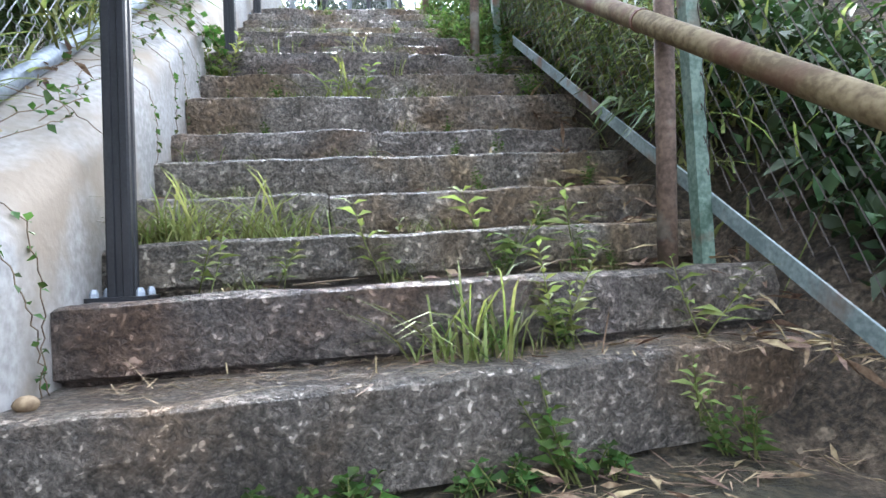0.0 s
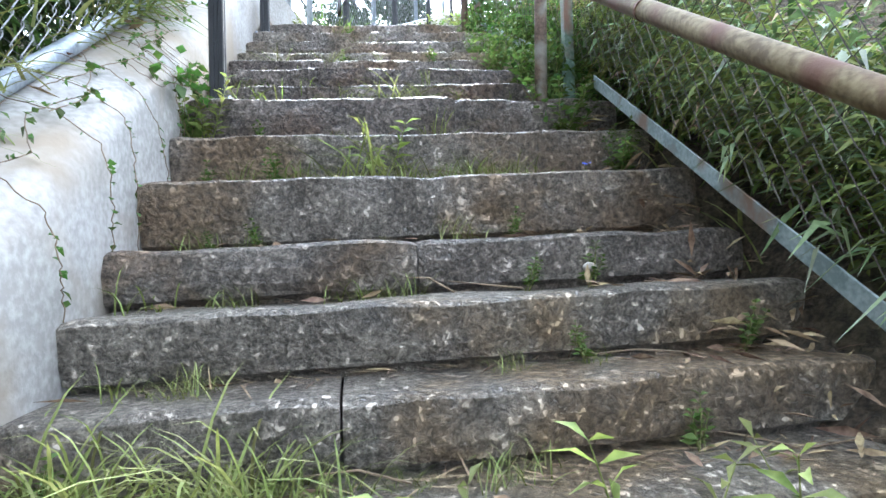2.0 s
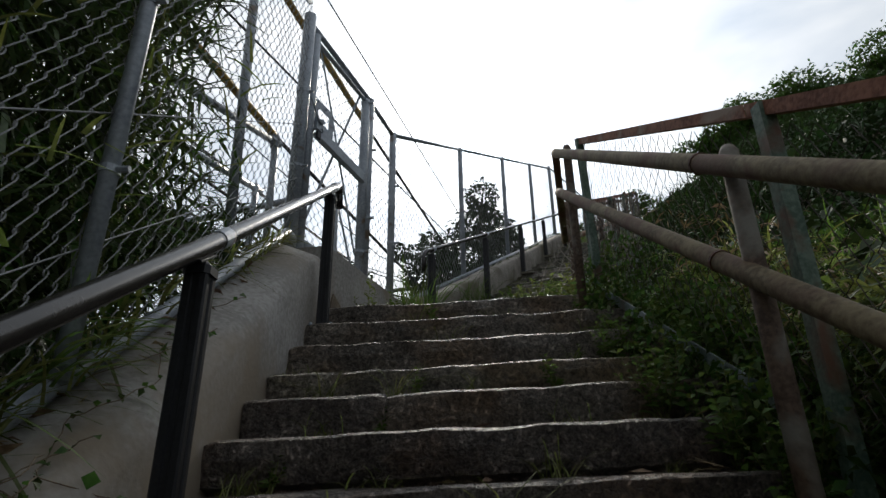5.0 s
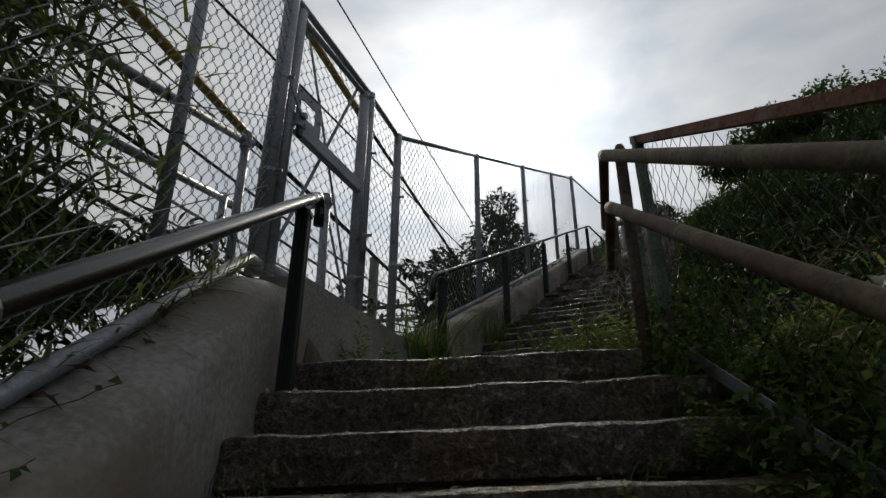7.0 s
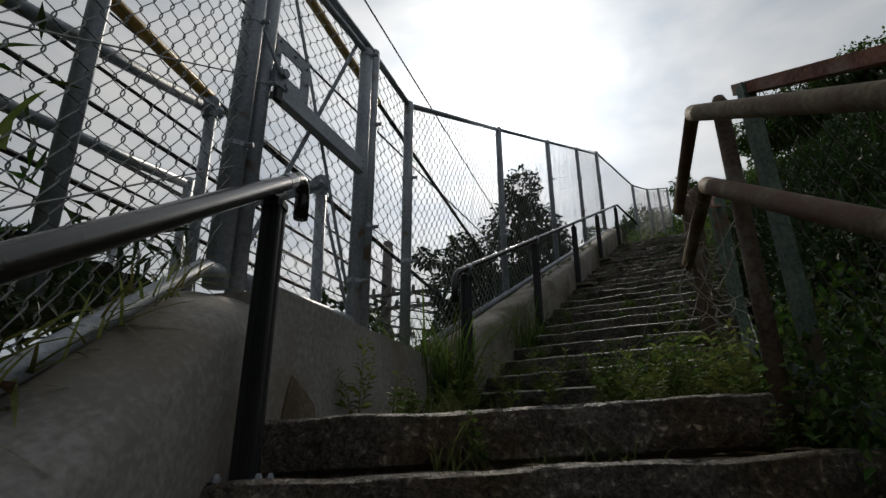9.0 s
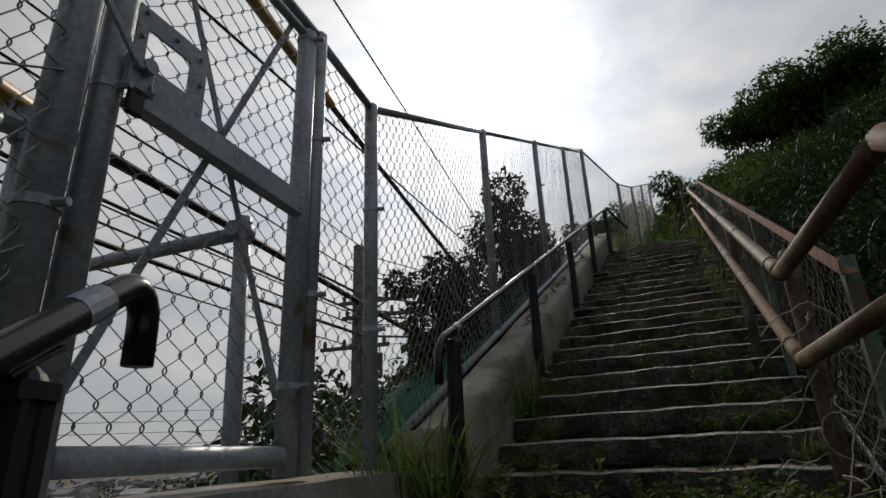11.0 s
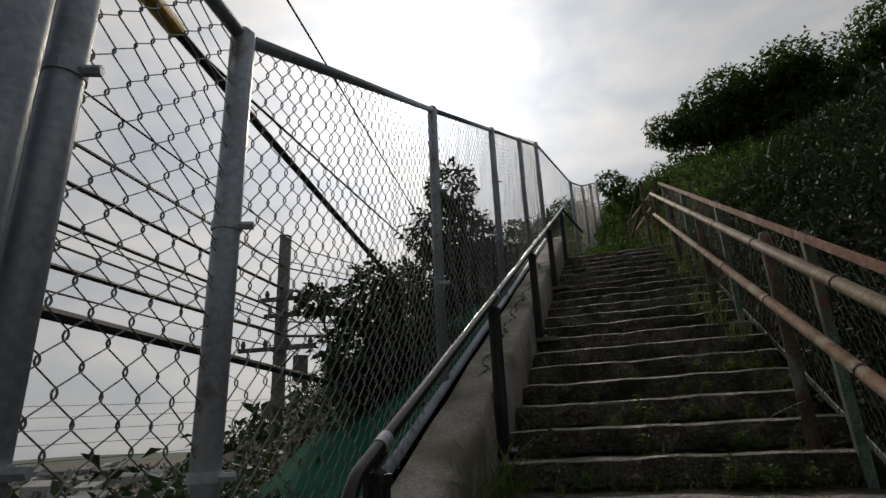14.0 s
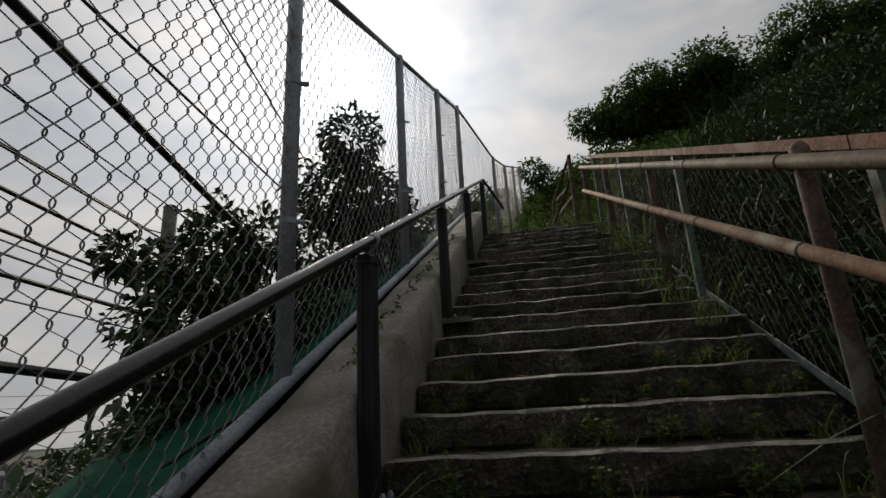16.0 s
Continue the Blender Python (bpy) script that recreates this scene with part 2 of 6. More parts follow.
# ---- building helpers ----
def thing(name, at, label, category, group="", kind=""):
    ob = new(name)
    ob.empty_display_size = 0.1
    ob.matrix_world = Matrix.Translation(at)
    return tagged(ob, label, category, group, kind)


def root_at(ob):
    at = Vector((0, 0, 0))
    while ob is not None:
        at = at + ob.matrix_basis.translation
        ob = ob.parent
    return at


def mesh_of(verts, faces, name, mat, smooth=False):
    me = bpy.data.meshes.new(name)
    me.from_pydata([tuple(v) for v in verts], [], faces)
    me.materials.append(mat)
    if smooth:
        me.polygons.foreach_set("use_smooth", [True] * len(me.polygons))
    me.update()
    return me


def part(name, vf, mat, parent=None, label="", smooth=False):
    """One mesh object, from world-space vertices and faces, under a thing or a part."""
    verts, faces = vf
    o = root_at(parent)
    ob = new(name, mesh_of([Vector(v) - o for v in verts], faces, name, mat, smooth))
    if parent is not None:
        ob.parent = parent
    if label:
        tagged(ob, label)
    return ob


def single(name, vf, mat, at, label, category, group="", kind="", smooth=False):
    """A thing that is one mesh."""
    verts, faces = vf
    at = Vector(at)
    ob = new(name, mesh_of([Vector(v) - at for v in verts], faces, name, mat, smooth))
    ob.matrix_world = Matrix.Translation(at)
    return tagged(ob, label, category, group, kind)


def join(*vfs):
    verts, faces = [], []
    for v, f in vfs:
        k = len(verts)
        verts += v
        faces += [tuple(i + k for i in q) for q in f]
    return verts, faces


def tube(points, radius, sides=10, caps=True, radii=None):
    """A round tube along points."""
    pts = [Vector(p) for p in points]
    verts, faces = [], []
    side = None
    for i, p in enumerate(pts):
        d = (pts[min(i + 1, len(pts) - 1)] - pts[max(i - 1, 0)]).normalized()
        if side is None:
            side = d.cross(Vector((0, 0, 1)) if abs(d.z) < 0.9 else Vector((1, 0, 0))).normalized()
        side = (side - d * side.dot(d)).normalized()
        other = d.cross(side)
        r = radii[i] if radii else radius
        for k in range(sides):
            a = 2 * math.pi * k / sides
            verts.append(p + side * (r * math.cos(a)) + other * (r * math.sin(a)))
    for i in range(len(pts) - 1):
        for k in range(sides):
            a, b = i * sides + k, i * sides + (k + 1) % sides
            faces.append((a, a + sides, b + sides, b))
    if caps:
        faces.append(tuple(range(sides)))
        faces.append(tuple(range((len(pts) - 1) * sides + sides - 1, (len(pts) - 1) * sides - 1, -1)))
    return verts, faces


def prism(section, a, b, across, up):
    """A bar with a given flat section (x across, y up) from a to b."""
    a, b, across, up = Vector(a), Vector(b), Vector(across), Vector(up)
    n = len(section)
    verts = [p + across * x + up * y for p in (a, b) for x, y in section]
    faces = [(k, (k + 1) % n, n + (k + 1) % n, n + k) for k in range(n)] + [tuple(range(n - 1, -1, -1)), tuple(range(n, 2 * n))]
    return verts, faces


def soft_rect(w, h, r=0.004):
    w, h = w / 2, h / 2
    return [(-w + r, -h), (w - r, -h), (w, -h + r), (w, h - r), (w - r, h), (-w + r, h), (-w, h - r), (-w, -h + r)]


def rand(a, b):
    return random.uniform(a, b)


# ---- ground: one sheet from under the stairs to the horizon ----
def along(table, y):
    for (a, p), (b, q) in zip(table, table[1:]):
        if y <= b:
            return p + (q - p) * max(0.0, (y - a) / (b - a))
    return table[-1][1]


PATH_X = [(-20, 6.0), (0.06, 0.19), (5.05, -1.24), (6.8, -1.27), (13.9, -0.19), (18, 0.5), (60, 3.0)]
PATH_Z = [(-40, -12), (-6, -2.7), (0, -0.1), (0.9, 0.55), (1.5, 0.95), (5.05, 3.35), (6.8, 3.55), (13.9, 7.35), (16.5, 7.7), (30, 14.0), (55, 23), (90, 27), (200, 27)]


def ground_z(x, y):
    c, zc = along(PATH_X, y), along(PATH_Z, y)
    d = x - c
    bumpy = 0.10 * noise.noise(Vector((x * 0.6, y * 0.6, 3.0)))
    if d > 1.15:
        e = d - 1.15
        steep = 0.32 + 0.43 * min(1.0, max(0.0, (y - 5.0) / 4.0))
        z = zc + 0.12 + steep * min(e, 2.0) + 0.27 * max(0.0, min(e - 2.0, 20.0)) + bumpy * min(1.0, e)
        if e > 40:
            z -= 0.1 * (e - 40)
    elif d < -0.95:
        e = -d - 0.95
        upper = min(1.0, max(0.0, (y - 4.6) / 0.6))
        shelf = 2.1 * (1 - upper) + 0.02 * upper
        z = zc + (0.55 - 0.3 * upper) - (0.9 - 0.3 * upper) * max(0.0, e - shelf) + bumpy * min(1.0, e)
        z = max(z, -13.0 + 3.0 * noise.noise(Vector((x * 0.01, y * 0.01, 0))))
    else:
        z = zc - 0.12
    far = math.hypot(x, y)
    if far > 150:
        z += (-13.0 - z) * min(1.0, (far - 150) / 150)
    return z


def make_ground():
    def axis(near_a, near_b, step):
        vals = [near_a + step * i for i in range(int((near_b - near_a) / step) + 1)]
        g = step
        while vals[-1] < 3500:
            g *= 1.22
            vals.append(vals[-1] + g)
        g = step
        while vals[0] > -3500:
            g *= 1.22
            vals.insert(0, vals[0] - g)
        return vals
    xs, ys = axis(-6, 8, 0.25), axis(-2, 20, 0.25)
    verts = [(x, y, ground_z(x, y)) for y in ys for x in xs]
    n = len(xs)
    faces = [(j * n + i, j * n + i + 1, (j + 1) * n + i + 1, (j + 1) * n + i) for j in range(len(ys) - 1) for i in range(n - 1)]
    single("ground", (verts, faces), SOIL, (0, 0, 0), "weedy brown soil of a steep hillside", "ground", kind="structure", smooth=True)


make_ground()


# ---- stone steps ----
def stone_block(at, nose, back, l0, l1, z0, z1, seed, rough=0.018):
    """A hewn block: an uneven front, a worn front edge, rough ends. at(s, l, z) gives places in its flight."""
    w = l1 - l0
    n = max(6, int(w / 0.03))
    h = z1 - z0
    prof = [(back, z0), (nose + 0.055, z0), (nose + 0.05, z0 + 0.056), (nose + 0.010, z0 + 0.070), (nose + 0.003, z0 + h * 0.5), (nose, z0 + h * 0.70), (nose + 0.002, z1 - 0.012), (nose + 0.012, z1 - 0.007), (nose + 0.03, z1), (nose + 0.09, z1), (nose + 0.17, z1 - 0.002), (back, z1 - 0.004)]
    m = len(prof)
    verts, faces = [], []
    for i in range(n + 1):
        l = l0 + w * i / n
        end = 0.008 if i in (0, n) else 0.0
        for k, (s, z) in enumerate(prof):
            q = Vector((l * 9, s * 14 + seed * 7.3, z * 14))
            d = noise.noise(q) * rough + noise.noise(q * 0.22) * rough * 1.4
            e = noise.noise(q * 2.3) * rough * 0.6
            ss = s + (d + e if 1 <= k <= 8 else 0) + (end if k < 9 else 0)
            zz = z + (noise.noise(Vector((l * 5, s * 6, seed * 3.1))) * rough * 0.7 if k >= 6 else 0) - (end * 0.6 if k >= 6 else 0)
            verts.append(at(ss, l, zz))
    for i in range(n):
        for k in range(m - 1):
            a = i * m + k
            faces.append((a, a + m, a + m + 1, a + 1))
    faces.append(tuple(range(m)))
    faces.append(tuple(range(n * m + m - 1, n * m - 1, -1)))
    return verts, faces


def make_stairs():
    lower = thing("stairs", f1(1.15, 0.2, 0.8), "weathered granite block steps with weeds in the joints", "stairs", kind="structure")
    cuts = {0: [-0.9, 1.47], 1: [-0.63, 0.78, 1.28], 3: [-0.63, 0.0, 1.28], 5: [-0.63, 0.22, 1.28], 8: [-0.63, 0.5, 1.28], 11: [-0.63, -0.1, 1.28]}
    for k, (s, z) in enumerate(STEPS1):
        ls = cuts.get(k, [-0.63, 1.28])
        nxt = STEPS1[k + 1][0] if k + 1 < len(STEPS1) else s + 0.3
        low = STEPS1[k - 1][1] - 0.05 if k else 0.70
        for j, (a, b) in enumerate(zip(ls, ls[1:])):
            skew = 0.07 if k == 0 else 0.0
            part("stone_block", stone_block(lambda S, l, zz: f1(S + skew * (l + 0.2), l, zz + (0.012 + 0.0022 * k) * (l + 0.63)), s + (0.012 if j else 0), nxt + 0.12, a + (0.001 if k == 0 else 0.003), b - (0.001 if k == 0 else 0.003), low, z - (0.004 if j else 0), k * 3 + j), GRANITE, lower)
    upper = thing("stairs", f2(-1.6, 0.7, 3.8), "mossy overgrown stone steps climbing beside a fence", "stairs", kind="structure")
    for k, (s, z) in enumerate(STEPS2):
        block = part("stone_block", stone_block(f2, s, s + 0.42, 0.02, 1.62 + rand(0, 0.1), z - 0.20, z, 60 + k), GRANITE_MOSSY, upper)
        # The front edge band takes the paler colour that stands for its glint.
        block.data.materials.append(WORN_LIT_EDGE)
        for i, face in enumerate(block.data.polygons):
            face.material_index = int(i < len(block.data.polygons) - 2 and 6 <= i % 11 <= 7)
    # unseen flight below the first step, on which the walk begins
    below = thing("stairs", f1(0.2, 0.3, 0.0), "granite steps below the dirt landing", "stairs", kind="structure")
    for k in range(8):
        part("stone_block", stone_block(f1, 0.80 - 0.27 * k, 1.16 - 0.27 * k, -0.63, 1.3, 0.5 - 0.18 * k, 0.72 - 0.18 * k, 90 + k), GRANITE, below)
    # dirt landing at the foot and grassy landing between the flights
    v, f = [], []
    n = 40
    for j in range(n + 1):
        for i in range(n + 1):
            t, a = j / n, i / n
            p = f1(5.3, -0.62 + 2.2 * a, 3.585).lerp(f2(-1.5, -0.1 + 2.2 * a, 3.79), t)
            p.z += 0.02 * noise.noise(p * 4)
            v.append(p)
    for j in range(n):
        for i in range(n):
            a = j * (n + 1) + i
            f.append((a, a + 1, a + n + 2, a + n + 1))
    single("landing", (v, f), SOIL, f1(5.5, 0.3, 3.6), "trodden earth landing overgrown with weeds", "landing", kind="structure", smooth=True)
    v, f = [], []
    for j in range(n + 1):
        for i in range(n + 1):
            p = f1(0.83 + 0.52 * j / n, -0.9 + 3.4 * i / n, 0.755)
            p.z += 0.025 * noise.noise(p * 5) + 0.01 * noise.noise(p * 17)
            v.append(p)
    for j in range(n):
        for i in range(n):
            a = j * (n + 1) + i
            f.append((a, a + 1, a + n + 2, a + n + 1))
    single("path", (v, f), SOIL, f1(1.0, 0.3, 0.75), "dirt path strewn with dry bamboo leaves", "path", kind="structure", smooth=True)


make_stairs()


# ---- walls ----
def wall_strip(at, stations, inner, outer, bottom, lip=0.05, fall=0.0):
    """A wall whose top follows the stations (s, z): a rounded coping, an uneven face."""
    verts, faces = [], []
    stations_f = []
    for (a, p), (b, q) in zip(stations, stations[1:]):
        k = max(1, int(abs(b - a) / 0.12))
        stations_f += [(a + (b - a) * i / k, p + (q - p) * i / k) for i in range(k)]
    stations_f.append(stations[-1])
    m = 0
    for s, z in stations_f:
        prof = [(outer, bottom(s)), (outer, z - 0.06), (outer + 0.03, z - 0.01), ((inner + outer) / 2, z - fall * 0.35), (inner - lip, z - fall * 0.8), (inner - 0.015, z - 0.02 - fall), (inner, z - 0.06 - fall)]
        prof += [(inner + 0.006 * i / 5, z - 0.06 - fall + (bottom(s) - z + 0.06 + fall) * i / 6) for i in range(1, 7)]
        m = len(prof)
        for l, zz in prof:
            q = at(s, l, zz)
            verts.append(q + Vector((1, 0, 0)) * 0.008 * noise.noise(q * 2.5) + Vector((0, 0, 0.006 * noise.noise(q * 3))))
    for i in range(len(stations_f) - 1):
        for k in range(m - 1):
            a = i * m + k
            faces.append((a, a + 1, a + m + 1, a + m))
    faces.append(tuple(range(m - 1, -1, -1)))
    faces.append(tuple(range((len(stations_f) - 1) * m, len(stations_f) * m)))
    return verts, faces


LW = lambda s: 1.46 + 0.66 * (s - 1.25)
single("wall_west", wall_strip(f1, [(-2.0, LW(-2.0)), (4.4, LW(4.4)), (5.0, 3.98), (5.38, 4.10)], -0.63, -0.98, lambda s: LW(s) - 1.4, 0.05, 0.10), PLASTER, f1(2, -0.8, 1), "whitewashed rendered retaining wall with vines and stains", "wall", kind="structure", smooth=True)


def landing_wall():
    a, b = f1(5.36, -0.64, 4.10), f2(-1.62, -0.12, 4.12)
    d = (b - a).normalized()
    n = Vector((-d.y, d.x, 0)) * 0.30
    verts, faces = [], []
    k = 14
    for i in range(k + 1):
        p = a.lerp(b, i / k)
        for q in (p + Vector((0, 0, -0.9)), p, p + Vector((0, 0, -0.015)) + n * 0.05, p + n, p + n + Vector((0, 0, -0.9))):
            verts.append(q + Vector((0.006 * noise.noise(q * 3), 0, 0.006 * noise.noise(q * 4))))
    for i in range(k):
        for j in range(4):
            c = i * 5 + j
            faces.append((c, c + 1, c + 6, c + 5))
    faces += [(4, 3, 2, 1, 0), tuple(range(k * 5, k * 5 + 5))]
    return verts, faces


single("wall_landing", landing_wall(), PLASTER, f1(5.8, -0.6, 3.6), "low rendered wall under the gate", "wall", kind="structure")
RW = lambda s: 5.03 + 0.49 * s
single("wall_upper", wall_strip(f2, [(-1.62, RW(-1.5)), (-1.5, RW(-1.5)), (6.0, RW(6.0))], 0.0, -0.30, lambda s: RW(s) - 0.75, 0.03), CONCRETE, f2(1, -0.1, 4.8), "stained concrete kerb wall beside the upper flight", "wall", kind="structure", smooth=True)


# ---- handrails with black posts ----
def hook(p, d, drop=0.16, reach=0.09):
    """Points that carry a rail on past p along d and bend it down."""
    out = []
    for i in range(1, 9):
        a = math.pi / 2 * i / 8
        out.append(p + d * (reach * math.sin(a)) - Vector((0, 0, reach * (1 - math.cos(a)))))
    out.append(out[-1] - Vector((0, 0, drop - reach)))
    return out


def grooved(h=0.031, w=0.010, deep=0.005, r=0.005):
    """A square section with rounded corners and a groove down the middle of each side."""
    side = [(-h, -h + r), (-h + r, -h), (-w, -h), (-w + 0.003, -h + deep), (w - 0.003, -h + deep), (w, -h), (h - r, -h)]
    out = []
    for k in range(4):
        c, n = ((1, 0), (0, 1), (-1, 0), (0, -1))[k]
        out += [(x * c - y * n, x * n + y * c) for x, y in side[1:]]
    return out


def black_post(rail, at, l, s, base, top, U, V):
    post = part("post", prism(grooved(), at(s, l, base), at(s, l, top - 0.075), V, U), DARK_METAL, rail)
    part("cap", join(prism(soft_rect(0.072, 0.074, 0.012), at(s, l, top - 0.085), at(s, l, top - 0.062), V, U), tube([at(s, l, top - 0.064), at(s, l, top - 0.05), at(s, l, top - 0.04)], 0.03, 12, radii=[0.032, 0.024, 0.013])), DARK_METAL, post)
    part("bracket", tube([at(s, l, top - 0.045), at(s, l, top - 0.02)], 0.013, 8), DARK_METAL, post)
    part("saddle", prism(soft_rect(0.036, 0.008, 0.002), at(s - 0.045, l, top - 0.030 - 0.03), at(s + 0.045, l, top - 0.030 + 0.022), V, (0, 0, 1)), DARK_METAL, post)
    part("base_plate", prism(soft_rect(0.15, 0.13, 0.01), at(s, l, base), at(s, l, base + 0.012), V, U), DARK_METAL, post)
    for a in (-0.055, 0.055):
        for b in (-0.045, 0.045):
            part("bolt", tube([at(s + b, l + a, base + 0.01), at(s + b, l + a, base + 0.022), at(s + b, l + a, base + 0.034)], 0.01, 6, radii=[0.011, 0.011, 0.006]), GALV, post)
    return post


def left_rails():
    z1 = lambda s: 2.54 + 0.64 * (s - 2.24)
    rail = thing("handrail", f1(1.64, -0.56, 1.19), "black handrail with a grey plastic-covered tube on square posts", "handrail", "handrails of the stairs")
    d = (f1(1, 0, 0.64) - f1(0, 0, 0)).normalized()
    end = f1(5.23, -0.555, z1(5.23))
    lat = lambda s: along([(-1.0, -0.55), (1.63, -0.545), (3.36, -0.522), (5.05, -0.555), (9, -0.555)], s)
    part("tube", tube([f1(s, lat(s), z1(s)) for s in (-0.6, 1.63, 3.36)] + [end] + hook(end, d, 0.17, 0.10), 0.027, 14), RAIL_COVER, rail, "dark plastic-covered rail tube", True)
    for s in (3.44, 5.12):
        part("sleeve", tube([f1(s, lat(s), z1(s)), f1(s + 0.06, lat(s + 0.06), z1(s + 0.06))], 0.0295, 14), GALV, rail, "bare metal joint sleeve")
    for s, base in ((1.63, 1.185), (3.36, 2.475), (5.05, 3.445)):
        black_post(rail, f1, lat(s), s, base, z1(s), U1, V1)
    z2 = lambda s: 5.56 + 0.49 * s
    rail = thing("handrail", f2(0.0, 0.03, 4.8), "black handrail with worn grey tube beside the concrete kerb wall", "handrail", "handrails of the stairs")
    d = (f2(-1, 0, -0.49) - f2(0, 0, 0)).normalized()
    start = f2(-1.72, 0.03, z2(-1.72))
    e2 = f2(5.62, 0.03, z2(5.62))
    part("tube", tube(list(reversed(hook(start, d, 0.2))) + [start, f2(2, 0.03, z2(2)), e2, f2(6.6, 0.25, z2(5.62) - 0.1)], 0.021, 14), RAIL_COVER, rail, "dark plastic-covered rail tube", True)
    for s in (-1.6, 0.05, 2.3, 4.2):
        part("sleeve", tube([f2(s, 0.03, z2(s)), f2(s + 0.05, 0.03, z2(s + 0.05))], 0.0235, 14), GALV, rail, "bare metal joint sleeve")
    for s, base in ((-1.62, 3.92), (0.0, 4.70), (1.72, 5.57), (3.36, 6.42), (5.35, 7.35)):
        black_post(rail, f2, 0.03, s, base, z2(s), U2, V2)
    for s, z in ((1.72, 5.575), (3.36, 6.425)):
        part("pad", prism(soft_rect(0.26, 0.14, 0.01), f2(s, 0.06, z - 0.03), f2(s, 0.06, z + 0.004), V2, U2), CONCRETE, rail, "pale mortar pad")


left_rails()


# ---- bamboo-look pipe rails on the other side ----
def pipe_rail(name, points, ring_at, label, upper_mat):
    rail = thing(name, points[0], label, "railing", "pipe rails of the stairs")
    part("pipe", tube(points[:4], 0.032, 14), RUST_PAINT, rail, smooth=True)
    part("pipe", tube([points[3] + (points[4] - points[3]) * 0.01, points[4]], 0.027, 14), RUST_PAINT, rail, "beige connecting pipe over the landing", smooth=True)
    part("pipe", tube([points[4].lerp(points[5], 0.1)] + points[5:], 0.025, 14), upper_mat, rail, "orange-rusted pipe of the upper stretch" if upper_mat is RUST_ORANGE else "", smooth=True)
    for k, (p, d) in enumerate(ring_at):
        r = 0.0355 if k < 4 else 0.0285
        part("joint_ring", tube([p - d * 0.006, p + d * 0.006], r, 14), RING, rail, "rusty joint ring")
    return rail


def right_rails():
    up = lambda s: 2.77 + 0.64 * (s - 2.24)
    lo = lambda s: 2.48 + 0.65 * (s - 2.32)
    d1 = (f1(1, 0, 0.645) - f1(0, 0, 0)).normalized()
    d2 = (f2(1, 0, 0.475) - f2(0, 0, 0)).normalized()
    u2 = lambda s: 4.70 + 0.468 * (s + 2.1)
    l2 = lambda s: 4.43 + 0.458 * (s + 2.06)
    for nm, fz, gz, label in (("upper", up, u2, "beige bamboo-pattern upper pipe rail, rusting at the joints"), ("lower", lo, l2, "beige bamboo-pattern lower pipe rail streaked with rust")):
        top1, end = f1(5.34, 0.93, fz(5.34)), 5.95
        pts = [f1(-0.8, 0.93, fz(-0.8)), f1(2, 0.93, fz(2)), f1(5.28, 0.93, fz(5.28)), top1, f2(-2.12, 1.45, gz(-2.12)), f2(-2.05, 1.45, gz(-2.05)), f2(2, 1.45, gz(2)), f2(end, 1.45, gz(end))]
        rings = [(f1(s, 0.93, fz(s)), d1) for s in (0.35, 1.5, 2.41, 3.50)] + [(f2(s, 1.45, gz(s)), d2) for s in (-1.95, -0.95, 0.03, 1.0, 1.96, 2.9, 3.9, 4.9)]
        rings += [(top1, (pts[4] - pts[3]).normalized()), (pts[4], (pts[4] - pts[3]).normalized())]
        pipe_rail("pipe_rail", pts, rings, label, RUST_PAINT if nm == "upper" else RUST_ORANGE)
    for a, b in ((f1(0.3, 0.96, 0.5), f1(0.3, 0.96, up(0.3) + 0.06)), (f1(1.475, 0.96, 1.19), f1(1.445, 0.985, up(1.445) + 0.06)), (f1(3.305, 0.912, 2.505), f1(3.41, 0.975, up(3.41) + 0.06)), (f1(5.235, 0.975, 3.5), f1(5.24, 0.985, up(5.24) + 0.06))):
        single("rail_post", tube([a, a.lerp(b, 0.5), a.lerp(b, 0.98), b], 0.029, 12, radii=[0.029, 0.029, 0.029, 0.019]), RUST_POST, a, "rusty brown pipe post of the stair railing", "post", "rail posts", smooth=True)
    for s in (-2.05, -0.02, 1.98, 3.95, 5.93):
        top = u2(s) + 0.06
        single("rail_post", tube([f2(s, 1.49, 3.5 if s < -2 else 4.3 + 0.5 * s), f2(s, 1.49, top - 0.02), f2(s, 1.49, top)], 0.030, 12, radii=[0.030, 0.030, 0.020]), RUST_POST, f2(s, 1.49, 4.3 + 0.5 * s), "rusty brown pipe post of the stair railing", "post", "rail posts", smooth=True)


right_rails()


